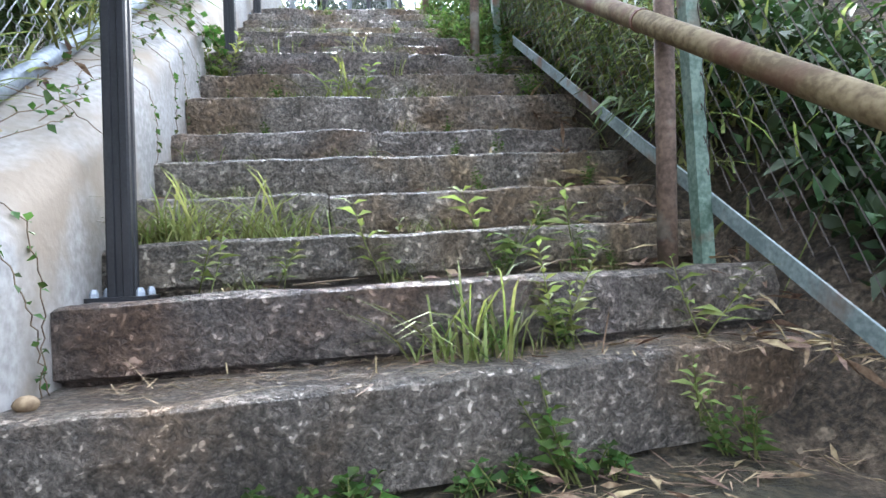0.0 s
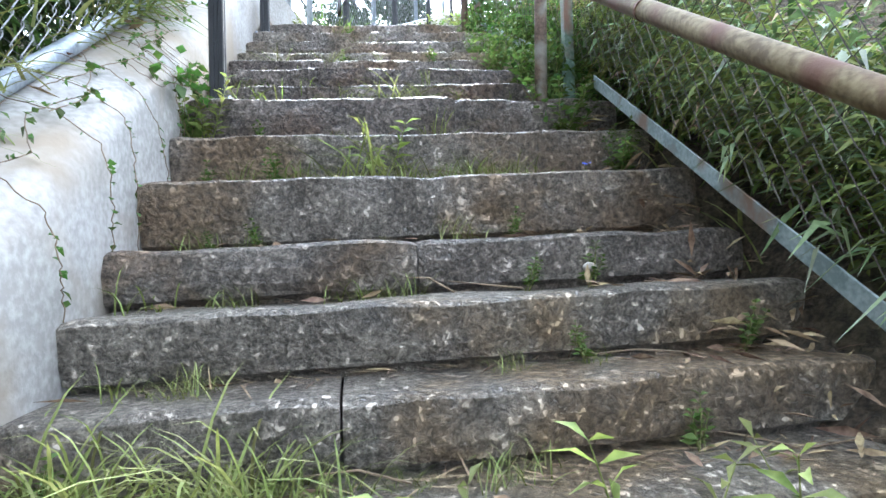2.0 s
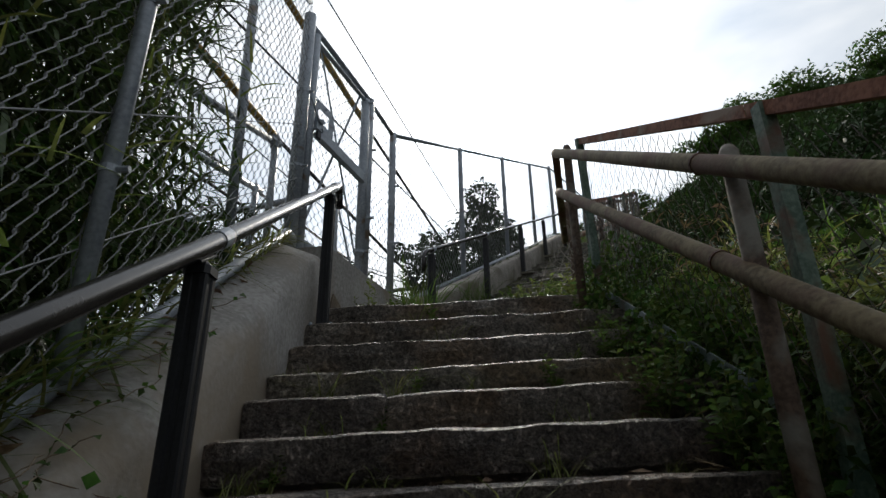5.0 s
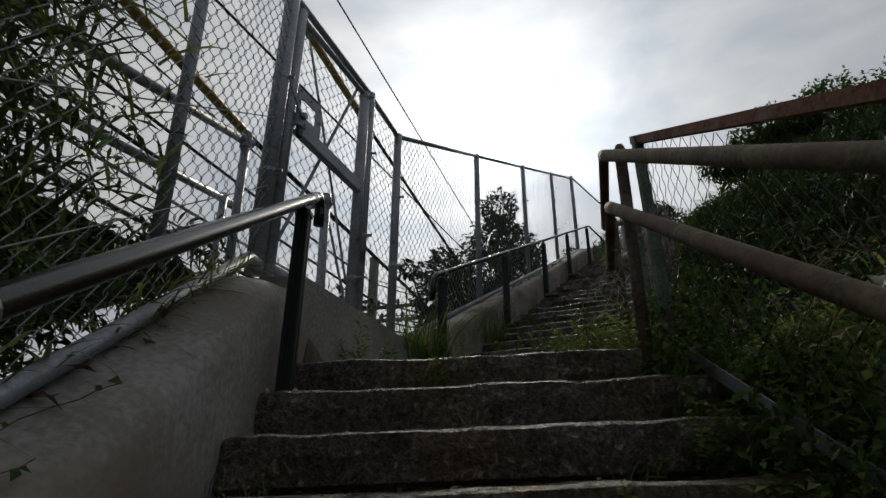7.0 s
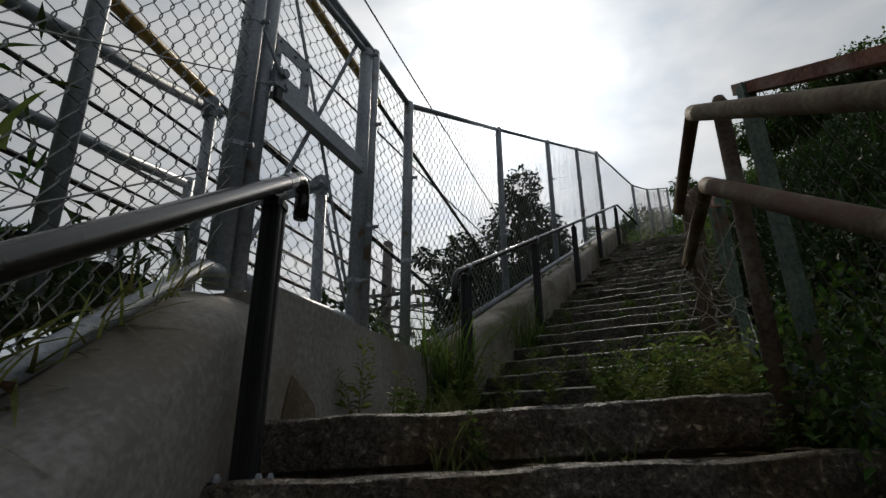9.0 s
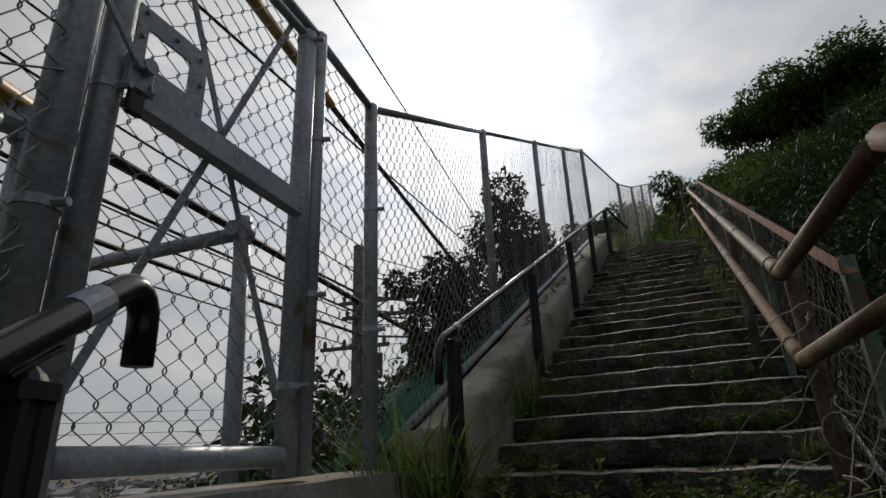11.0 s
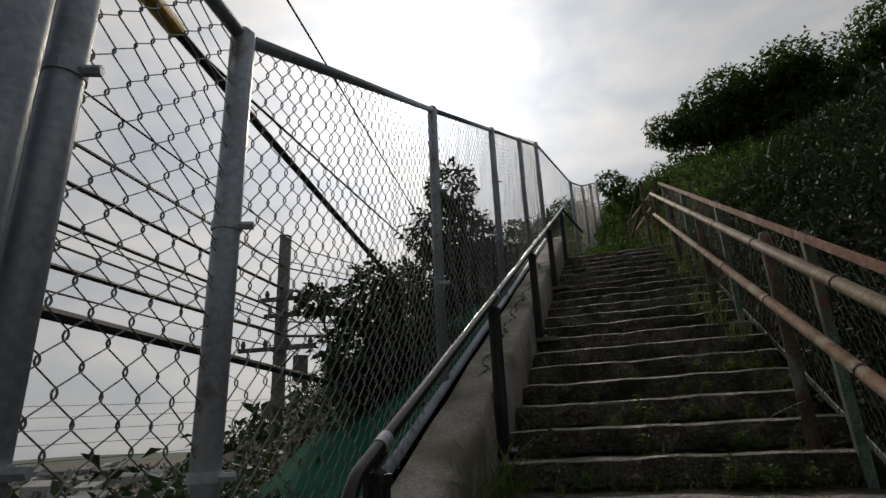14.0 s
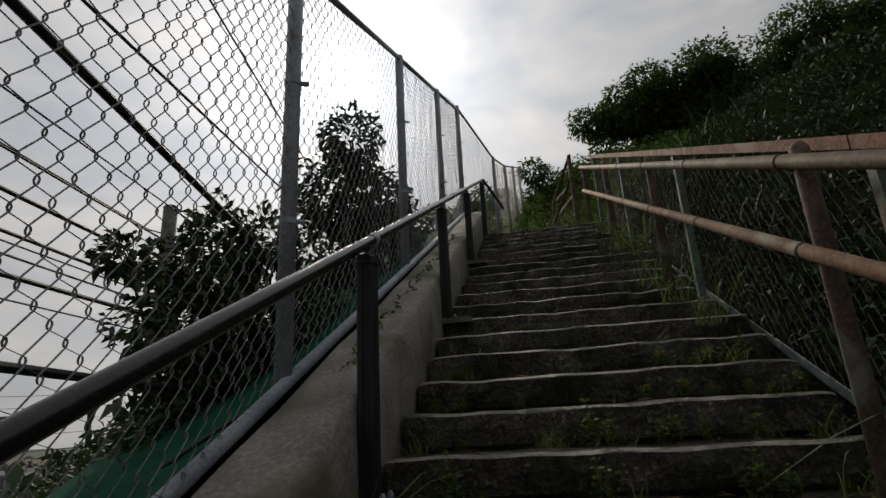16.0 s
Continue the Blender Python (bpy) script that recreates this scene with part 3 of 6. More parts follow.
# ---- chain-link ----
def chain_link(p00, p10, height, rise_dir=Vector((0, 0, 1)), pitch=0.0445, tall=0.098, wire=0.0026, looped=True):
    """Woven zigzag wires over a panel from p00 to p10 (its foot), standing up by height."""
    a, b = Vector(p00), Vector(p10)
    run = b - a
    flat = Vector((run.x, run.y, 0))
    n = max(2, int(flat.length / pitch))
    normal = flat.normalized().cross(Vector((0, 0, 1)))
    rows = int(height / (tall / 2))
    verts, faces = [], []
    bends = ((0.0, 0.0), (0.16, 0.05), (0.84, 0.95)) if looped else ((0.0, 0.0),)
    for i in range(n + 1):
        base, count = len(verts), 0
        for r in range(rows + 1):
            odd, nxt = (r + i) % 2, (r + 1 + i) % 2
            for t, e in (bends if r < rows else bends[:1]):
                q = odd + (nxt - odd) * e
                u = (i + q * 1.04 - 0.02) / n
                w = 0.004 * (2 * q - 1)
                sag = 0.012 * noise.noise(Vector((a.x + u * 5, i * 0.3, (r + t) * 0.15)))
                p = a + run * min(u, 1.0) + Vector((0, 0, (r + t) * tall / 2)) + normal * (w + sag)
                for k in range(3):
                    g = 2.0944 * k + 0.5
                    verts.append(p + normal * (wire * math.cos(g)) + flat.normalized() * (wire * math.sin(g)))
                count += 1
        for r in range(count - 1):
            for k in range(3):
                q, s = base + r * 3 + k, base + r * 3 + (k + 1) % 3
                faces.append((q, s, s + 3, q + 3))
    return verts, faces


def round_post(parent, base, top, r=0.038, bands=(0.33, 0.66)):
    p = part("post", tube([base, Vector(top) - Vector((0, 0, 0.015)), top], r, 12, radii=[r, r, r * 0.6]), GALV, parent, smooth=True)
    for k in bands:
        q = Vector(base).lerp(Vector(top), k)
        part("band", join(tube([q - Vector((0, 0, 0.012)), q + Vector((0, 0, 0.012))], r + 0.004, 12), tube([q + Vector((r, 0.0, 0)), q + Vector((r + 0.035, 0.01, 0))], 0.011, 6)), GALV, p, "clamp band with a bolt")
    return p


FT = lambda s: 6.985 + 0.472 * s
FB = lambda s: 5.01 + 0.49 * s
GATE_L, GATE_R, G_BASE, G_TOP = Vector((-2.3544, 4.970, 0)), Vector((-2.2637, 6.001, 0)), 4.14, 6.02


def fences():
    fence = thing("fence", f2(-1.76, -0.35, 4.2), "tall galvanised chain-link fence climbing beside the steps", "fence")
    feet = [(-2.02, 4.12), (0.16, FB(0.16)), (2.2, FB(2.2)), (4.18, FB(4.18)), (6.15, FB(6.15))]
    for s, z in feet:
        l = -0.21 if s < -1 else -0.35
        round_post(fence, f2(s, l, z), f2(s, l, 5.965 if s < -1 else FT(s)), 0.035)
    start = f2(-1.72, -0.35, 0)
    tops = [GATE_R + Vector((0, 0, G_TOP - 0.04)), f2(-2.02, -0.21, 5.965 - 0.03)] + [f2(s, -0.35, FT(s) - 0.03) for s, z in feet[1:]]
    for a, b in zip(tops, tops[1:]):
        part("top_rail", tube([a, b], 0.021, 10), GALV, fence, smooth=True)
    part("bottom_rail", tube([f2(-1.65, -0.33, FB(-1.6)), f2(6.1, -0.33, FB(6.1))], 0.026, 10), GALV, fence, smooth=True)
    part("chain_link", chain_link(GATE_R + Vector((0, 0, 4.2)), f2(-2.02, -0.21, 4.2), 1.74), WIRE, fence, "diamond wire mesh")
    for (s, z), (t, y) in zip(feet, feet[1:]):
        za, zb = (FB(s), FB(t))
        part("chain_link", chain_link(f2(s, -0.21 if s < -1 else -0.35, za), f2(t, -0.35, zb), 1.95), WIRE, fence, "diamond wire mesh")
    # the next stretch, past the bend
    far = thing("fence", f2(6.4, -0.3, 8.0), "farther chain-link fence on the next landing", "fence")
    pts = [f2(6.2, -0.35, 8.05), f2(8.4, 0.05, 8.15), f2(10.4, 0.2, 8.9), f2(12.4, 0.35, 9.8), f2(14.4, 0.5, 10.7)]
    for p in pts:
        round_post(far, p, p + Vector((0, 0, 1.9)), bands=())
    for a, b in zip(pts, pts[1:]):
        part("top_rail", tube([a + Vector((0, 0, 1.87)), b + Vector((0, 0, 1.87))], 0.021, 8), GALV, far)
        part("chain_link", chain_link(a, b, 1.85, looped=False), WIRE, far, "diamond wire mesh")
    # fence on the lower wall, in front of the bamboo
    low = thing("fence", f1(3.4, -0.87, 3.0), "chain-link fence with grey posts in front of bamboo", "fence")
    zp = lambda s: 1.88 + 0.67 * (s - 1.85)
    part("bottom_rail", tube([f1(-1.5, -0.87, zp(-1.5)), f1(5.28, -0.87, 4.15), f1(5.45, -0.88, 4.18)], 0.030, 12), GALV, low, "grey pipe lying along the wall", True)
    for s in (1.3, 3.39):
        p = round_post(low, f1(s, -0.845, zp(s)), f1(s, -0.845, zp(s) + 2.0), 0.026, (0.30, 0.62))
    for s, t in ((-1.2, 1.3), (1.3, 3.39), (3.39, 5.42)):
        part("chain_link", chain_link(f1(s, -0.88, zp(s) + 0.02), f1(t, -0.88, zp(t) + 0.02), 1.95), WIRE, low, "diamond wire mesh")
        part("top_rail", tube([f1(s, -0.90, zp(s) + 1.97), f1(t, -0.90, zp(t) + 1.97)], 0.021, 10), GALV, low)
    part("wire", tube([f1(1.3, -0.87, zp(1.3) + 0.78), f1(3.45, -0.87, zp(3.45) + 0.8), f1(5.4, -0.87, zp(5.4) + 0.8)], 0.003, 5), WIRE, low)
    part("wire", tube([f1(1.3, -0.87, zp(1.3) + 0.35), f1(3.45, -0.87, zp(3.45) + 0.36), f1(5.4, -0.87, zp(5.4) + 0.36)], 0.003, 5), WIRE, low)


fences()


def gate():
    g = thing("gate", GATE_L + Vector((0, 0, G_BASE)), "galvanised chain-link gate with cross braces and a latch, shut", "gate")
    d = (GATE_R - GATE_L).normalized()
    n = Vector((d.y, -d.x, 0))
    up = Vector((0, 0, 1))
    at = lambda x, z, out=0.0: GATE_L + d * (x + 0.05) + up * z + n * out
    for x, r, top, bands in ((-0.05, 0.048, G_TOP + 0.10, (0.30, 0.62)), (0.052, 0.038, G_TOP - 0.02, (0.52,)), (0.893, 0.040, G_TOP - 0.06, (0.16, 0.97)), (0.982, 0.036, G_TOP, (0.34, 0.70))):
        round_post(g, at(x, G_BASE - 0.02), at(x, top), r, bands)
    a, b = at(0.085, 0), at(0.858, 0)
    part("top_rail", tube([at(-0.05, G_TOP + 0.02), at(0.98, G_TOP - 0.03)], 0.023, 10), GALV, g, smooth=True)
    part("top_rail", tube([at(0.05, G_TOP - 0.08), at(0.89, G_TOP - 0.09)], 0.020, 10), GALV, g, "top tube of the gate leaf", True)
    part("bottom_rail", tube([a + up * (G_BASE + 0.045), b + up * (G_BASE + 0.045)], 0.034, 12), GALV, g, smooth=True)
    channel = [(-0.025, -0.042), (0.025, -0.042), (0.025, -0.035), (-0.019, -0.035), (-0.019, 0.035), (0.025, 0.035), (0.025, 0.042), (-0.025, 0.042)]
    bar = part("cross_bar", prism(channel, at(0.085, 5.118, 0.02), at(0.86, 5.092, 0.02), -n, up), GALV, g, "steel channel across the gate")
    for x, z in ((0.845, 5.115), (0.845, 5.07), (0.12, 5.14), (0.12, 5.095)):
        part("bolt", tube([at(x, z, 0.03), at(x, z, 0.052)], 0.007, 6), GALV, bar)
    for p, q in (((0.06, 4.25), (0.83, 6.0)), ((0.12, 6.0), (0.84, 4.37))):
        part("brace", prism(soft_rect(0.028, 0.006, 0.001), at(*p, -0.014), at(*q, -0.014), d, n), GALV, g, "flat diagonal brace")
    # latch plate: a steel sheet with a window cut out of it, its upper outer corner cut off
    outer = [(0.088, 5.15), (0.345, 5.15), (0.345, 5.375), (0.322, 5.405), (0.088, 5.405)]
    inner = [(0.125, 5.222), (0.281, 5.222), (0.281, 5.33), (0.272, 5.338), (0.125, 5.338)]
    v = [at(x, z, o) for o in (0.026, 0.018) for ring in (outer, inner) for x, z in ring]
    fc = []
    for k in range(5):
        m = (k + 1) % 5
        fc += [(k, m, 5 + m, 5 + k), (10 + k, 15 + k, 15 + m, 10 + m), (k, 10 + k, 10 + m, m), (5 + k, 5 + m, 15 + m, 15 + k)]
    plate = part("latch_plate", (v, fc), GALV, g, "steel plate with a cut-out window above the crossbar")
    for x, z in ((0.11, 5.385), (0.315, 5.37), (0.325, 5.28), (0.325, 5.175), (0.22, 5.375), (0.105, 5.30)):
        part("bolt", tube([at(x, z, 0.024), at(x, z, 0.036)], 0.0075, 6), GALV, plate)
    part("latch_box", join(prism(soft_rect(0.03, 0.075, 0.004), at(0.095, 5.10, 0.055), at(0.095, 5.20, 0.055), n, d), tube([at(0.10, 5.17, 0.03), at(0.10, 5.17, 0.095)], 0.022, 10), tube([at(0.12, 5.125, 0.075), at(0.12, 5.10, 0.085), at(0.125, 5.085, 0.075)], 0.006, 6)), GALV, g, "clamped latch body with a hasp")
    part("lever", join(prism(soft_rect(0.012, 0.03, 0.003), at(0.07, 5.17, 0.075), at(-0.055, 5.285, 0.085), n, d), tube([at(0.075, 5.165, 0.02), at(0.075, 5.165, 0.09)], 0.016, 8)), GALV, g, "latch lever")
    part("padlock", join(prism(soft_rect(0.022, 0.045, 0.005), a + up * 5.02 + n * 0.07, a + up * 5.075 + n * 0.07, n, d), tube([a + up * 5.08 + n * 0.06 - d * 0.014, a + up * 5.12 + n * 0.06 - d * 0.012, a + up * 5.12 + n * 0.06 + d * 0.012, a + up * 5.08 + n * 0.06 + d * 0.014], 0.004, 6)), DARK_METAL, g, "dark padlock")
    part("chain_link", chain_link(a + up * (G_BASE + 0.07) - n * 0.005, b + up * (G_BASE + 0.07) - n * 0.005, 1.74), WIRE, g, "diamond wire mesh")


gate()


# ---- pipes and sleeves behind the gate ----
def pipe_frames():
    f = thing("scaffold", Vector((-2.55, 5.98, 4.0)), "grey steel pipe frame with clamps behind the gate", "scaffold")
    part("upright", tube([(-2.55, 6.02, 3.6), (-2.55, 5.95, 5.12)], 0.033, 12), GALV, f, smooth=True)
    part("crosspipe", tube([(-2.50, 5.94, 5.05), (-4.3, 6.05, 5.03)], 0.030, 12), GALV, f, smooth=True)
    part("upright", tube([(-4.2, 6.05, 2.6), (-4.2, 6.03, 5.12)], 0.027, 12), GALV, f, smooth=True)
    part("clamp", join(tube([(-2.55, 5.955, 5.00), (-2.55, 5.955, 5.10)], 0.036, 10), tube([(-2.55, 5.99, 5.05), (-2.55, 5.88, 5.05)], 0.034, 10)), GALV, f, "pipe clamp")
    part("brace", tube([(-2.54, 5.96, 4.98), (-2.42, 6.25, 4.1)], 0.011, 8), GALV, f)
    f = thing("scaffold", Vector((-2.64, 5.1, 4.1)), "steel pipe railing with clamped joints beyond the fence", "scaffold")
    part("upright", tube([(-2.64, 5.13, 4.0), (-2.64, 5.10, 5.12)], 0.026, 12), GALV, f, smooth=True)
    part("crosspipe", tube([(-2.64, 5.12, 5.06), (-2.64, 3.4, 4.71)], 0.027, 12), GALV, f, smooth=True)
    part("crosspipe", tube([(-2.95, 5.43, 4.85), (-2.9, 3.9, 4.62)], 0.026, 12), GALV, f, smooth=True)
    part("upright", tube([(-2.93, 5.33, 3.9), (-2.93, 5.33, 4.86)], 0.024, 12), GALV, f, smooth=True)
    part("brace", tube([(-2.30, 4.28, 3.9), (-2.34, 4.26, 5.7)], 0.030, 12), GALV, f, "stout leaning pipe", True)
    part("clamp", join(tube([(-2.64, 5.10, 5.01), (-2.64, 5.10, 5.11)], 0.035, 10), tube([(-2.64, 5.15, 5.07), (-2.64, 5.02, 5.045)], 0.034, 10)), GALV, f, "pipe clamp")
    for name, a, b in (("cable_sleeve", (-2.56, 2.6, 6.5), (-2.53, 6.61, 6.10)), ("cable_sleeve", (-2.78, 3.2, 5.45), (-2.66, 5.10, 5.13))):
        a, b = Vector(a), Vector(b)
        c = thing(name, a, "yellow protective sleeve on an overhead cable", "cable sleeve", "cable sleeves")
        part("sleeve", tube([a, b], 0.03, 12), YELLOW, c, smooth=True)
        part("cable", tube([a + (a - b) * 0.6, a, b, b + (b - a) * 0.5 + Vector((-0.2, 4, 0.2)), Vector((-7.9, 19.4, 8.4))], 0.018, 8), CABLE, c, "black cable")


pipe_frames()


# ---- utility pole and cables ----
PX, PY = -8.35, 19.55


def utility_pole():
    p = thing("utility_pole", (PX, PY, -5.0), "grey concrete utility pole with crossarms and many cables", "utility pole")
    part("shaft", tube([(PX, PY, -8.0), (PX, PY, 10.55)], 0.18, 14, radii=[0.24, 0.17]), POLE, p, smooth=True)
    part("cap", tube([(PX, PY, 10.55), (PX, PY, 10.60)], 0.18, 14, radii=[0.18, 0.14]), POLE, p)
    for z, x0, x1 in ((8.66, -0.5, 1.9), (8.2, -0.4, 2.1), (7.3, -1.1, 1.1)):
        arm = part("crossarm", prism(soft_rect(0.11, 0.11, 0.01), (PX + x0, PY - 0.22, z), (PX + x1, PY - 0.22, z), (0, 1, 0), (0, 0, 1)), POLE, p)
        for k in range(4):
            x = PX + x0 + (x1 - x0) * (0.06 + 0.29 * k)
            part("insulator", tube([(x, PY - 0.22, z + 0.05), (x, PY - 0.22, z + 0.16), (x, PY - 0.22, z + 0.26)], 0.05, 8, radii=[0.05, 0.07, 0.035]), POLE, arm)
        part("strut", tube([(PX + 0.15, PY - 0.2, z - 0.5), (PX + x1 * 0.6, PY - 0.22, z)], 0.025, 6), POLE, p)
    part("transformer", tube([(PX + 0.6, PY, 6.4), (PX + 0.6, PY, 7.1)], 0.2, 12), POLE, p, "grey cylindrical canister")

    def wire(a, b, r, sag):
        a, b = Vector(a), Vector(b)
        return tube([a.lerp(b, i / 24) - Vector((0, 0, sag * 4 * (i / 24) * (1 - i / 24))) for i in range(25)], r, 6)
    for x, z, r, sag in ((-8.3, 8.98, 0.040, 0.37), (-8.35, 9.64, 0.023, 0.3), (-8.2, 8.32, 0.032, 0.44), (-8.6, 8.1, 0.023, 0.37), (-8.85, 10.0, 0.018, 0.3), (-7.7, 10.08, 0.018, 0.3), (-8.12, 7.66, 0.044, 0.5), (-8.7, 7.44, 0.018, 0.44), (-7.55, 7.9, 0.015, 0.44)):
        single("overhead_cable", join(wire((x, -23, z), (x, PY, z), r, sag), wire((x, PY, z), (x + 3, 68, z + 10), r, sag)), CABLE, (x, PY, z), "black overhead cable strung to the utility pole", "cable", "overhead cables")
    single("overhead_cable", wire((-3.4, -6, 8.6), (-3.4, 34, 9.2), 0.011, 0.2), CABLE, (-3.4, 8, 8.5), "thin black wire above the fence", "cable", "overhead cables")
    single("overhead_cable", wire((-4.4, -6, 6.6), (-4.4, 34, 11.6), 0.018, 0.1), CABLE, (-4.4, 8, 8.2), "black overhead cable strung to the utility pole", "cable", "overhead cables")
    for k in range(5):
        single("overhead_cable", wire((-30 - 6 * k, 4, 4.4 + 0.7 * k), (-18, 60, 6.2 + 0.8 * k), 0.018, 0.6), CABLE, (-24, 30, 6), "distant thin power line", "cable", "distant power lines")


utility_pole()


# ---- angle-iron fence on the other side ----
def side_fence():
    zr = lambda s: 3.69 + 0.587 * (s - 3.38)
    zb = lambda s: 1.04 + 0.685 * (s - 0.97)
    fence = thing("side_fence", f1(1.4, 1.1, 1.2), "low chain-link fence on green angle posts with a rusty top rail", "fence")
    L = [(-0.022, -0.022), (0.022, -0.022), (0.022, -0.017), (-0.017, -0.017), (-0.017, 0.022), (-0.022, 0.022)]
    for s, t, foot in ((-0.5, -0.5, 1.08), (1.50, 1.47, 1.10), (3.40, 3.335, 1.09), (5.20, 5.19, 1.08)):
        part("post", prism(L, f1(s, foot, zb(s) - 0.2), f1(t, 1.06, zr(t) + 0.01), V1, U1), GREEN_PAINT, fence, "faded green angle post")
    for a, b in ((-0.8, 3.40), (3.41, 5.26)):
        part("top_rail", prism([(x * 1.1, y * 1.1) for x, y in L], f1(a, 1.075, zr(a)), f1(b, 1.075, zr(b)), V1, (0, 0, 1)), RUST, fence, "rusty angle rail")
    for a, za, b, zz in ((-0.5, zb(-0.5), 3.18, 2.57), (3.72, 2.88, 5.7, 3.94)):
        part("flat_bar", prism(soft_rect(0.008, 0.06, 0.002), f1(a, 1.12, za), f1(b, 1.12, zz), V1, (0, 0, 1)), BAR_PAINT, fence, "grey-green flat steel bar")
    for a, b in ((-0.5, 1.46), (1.46, 3.42), (3.42, 5.2)):
        part("chain_link", chain_link(f1(a, 1.10, zb(a) + 0.1), f1(b, 1.10, zb(b) + 0.1 - (0.15 if b > 5 else 0)), 0.98 if b < 3 else 0.86, pitch=0.044, tall=0.10, wire=0.0019, looped=False), RUST_WIRE, fence, "rusty diamond wire mesh")
    zr2 = lambda s: 5.73 + 0.487 * s
    zb2 = lambda s: 4.95 + 0.49 * (s - 0.56)
    fence = thing("side_fence", f2(0, 1.62, 4.8), "chain-link fence on green angle posts with a red-rusted top rail", "fence")
    for s in (-2.1, -0.12, 1.86, 3.85, 5.85):
        part("post", prism(L, f2(s, 1.64, zb2(s) - 0.4), f2(s, 1.64, zr2(s) + 0.01), V2, U2), GREEN_PAINT, fence, "faded green angle post")
    for a, b in ((-2.2, -0.10), (-0.09, 3.84), (3.85, 6.0)):
        part("top_rail", prism([(x * 1.1, y * 1.1) for x, y in L], f2(a, 1.62, zr2(a)), f2(b, 1.62, zr2(b)), V2, (0, 0, 1)), RUST, fence, "rusty angle rail")
    for a, b in ((-1.6, 0.3), (0.31, 2.3), (2.35, 5.5)):
        part("flat_bar", prism(soft_rect(0.008, 0.05, 0.002), f2(a, 1.72, zb2(a)), f2(b, 1.72, zb2(b)), V2, (0, 0, 1)), BAR_PAINT, fence, "grey flat steel bar")
    for a, b in ((-2.1, -0.12), (-0.12, 1.86), (1.86, 3.85), (3.85, 5.85)):
        part("chain_link", chain_link(f2(a, 1.66, zb2(a) + 0.08), f2(b, 1.66, zb2(b) + 0.08), 0.98, pitch=0.044, tall=0.10, wire=0.0019, looped=False), RUST_WIRE, fence, "rusty diamond wire mesh")
    # short rail pieces of the next flight
    nxt = thing("pipe_rail", f2(7.5, 1.2, 8.3), "pale pipe railing of the next flight", "railing")
    for dz in (0.85, 0.5):
        part("pipe", tube([f2(6.3, 1.35, 8.0 + dz), f2(8.8, 1.15, 8.2 + dz), f2(12.5, 1.9, 10.2 + dz)], 0.025, 10), RUST_PAINT, nxt, smooth=True)
    for s, l, z in ((6.4, 1.35, 8.0), (8.8, 1.15, 8.2), (12.4, 1.9, 10.1)):
        part("post", tube([f2(s, l, z - 0.5), f2(s, l, z + 0.9)], 0.03, 10), RUST_POST, nxt)


side_fence()


# ---- plants ----
RNG = np.random.default_rng(7)


def unit(a):
    return a / np.maximum(np.linalg.norm(a, axis=1, keepdims=True), 1e-9)


def fast_mesh(name, verts, faces, mat):
    """A mesh from arrays: verts (n, 3), faces (m, 3 or 4)."""
    me = bpy.data.meshes.new(name)
    k = faces.shape[1]
    me.vertices.add(len(verts))
    me.vertices.foreach_set("co", np.ascontiguousarray(verts, dtype=np.float32).ravel())
    me.loops.add(faces.size)
    me.loops.foreach_set("vertex_index", np.ascontiguousarray(faces, dtype=np.int32).ravel())
    me.polygons.add(len(faces))
    me.polygons.foreach_set("loop_start", np.arange(0, faces.size, k, dtype=np.int32))
    me.update(calc_edges=True)
    me.materials.append(mat)
    return me


def leaf_arrays(base, way, length, width, bend=0.25, fold=0.3):
    """Pointed leaves, folded along the midrib, drooping at the tip."""
    n = len(base)
    way = unit(way)
    side = unit(np.cross(way, unit(RNG.normal(0, 0.5, (n, 3)) + np.array([0, 0, 1.0]))))
    nor = np.cross(side, way)
    L, W = length[:, None], width[:, None]
    down = np.array([0, 0, -1.0])
    mid = base + way * L * 0.45 + down * L * bend * 0.15
    v = np.stack([base, mid + side * W * 0.5 + nor * W * fold * 0.5, mid - side * W * 0.5 + nor * W * fold * 0.5, mid, base + way * L + down * L * bend], axis=1).reshape(-1, 3)
    k = np.arange(n)[:, None] * 5
    f = np.concatenate([k + np.array([[0, 1, 3]]), k + np.array([[1, 4, 3]]), k + np.array([[0, 3, 2]]), k + np.array([[3, 4, 2]])])
    return v, f


def blade_arrays(base, way, length, width, droop=0.6, segs=4):
    """Grass blades: ribbons that arch over."""
    n = len(base)
    way = unit(way)
    flat = way * np.array([1, 1, 0.0]) + RNG.normal(0, 0.05, (n, 3)) * np.array([1, 1, 0])
    flat = unit(flat)
    side = np.cross(flat, np.array([0, 0, 1.0]))
    L, W = length[:, None], width[:, None]
    vs = []
    dr = (droop * RNG.uniform(0.4, 1.4, n))[:, None]
    for i in range(segs + 1):
        t = i / segs
        p = base + way * L * t + flat * L * dr * 0.5 * t * t + np.array([0, 0, -1.0]) * L * dr * 0.55 * t ** 2.4
        w = W * (0.5 if i < segs else 0.02) * (1 - 0.55 * t)
        vs += [p + side * w, p - side * w]
    v = np.stack(vs, axis=1).reshape(-1, 3)
    m = 2 * (segs + 1)
    k = np.arange(n)[:, None] * m
    f = np.concatenate([k + np.array([[2 * i, 2 * i + 1, 2 * i + 3, 2 * i + 2]]) for i in range(segs)])
    return v, f


def stuff(name, vf, mat, label, category):
    ob = new(name, fast_mesh(name, *vf, mat))
    return tagged(ob, label, category, kind="stuff")


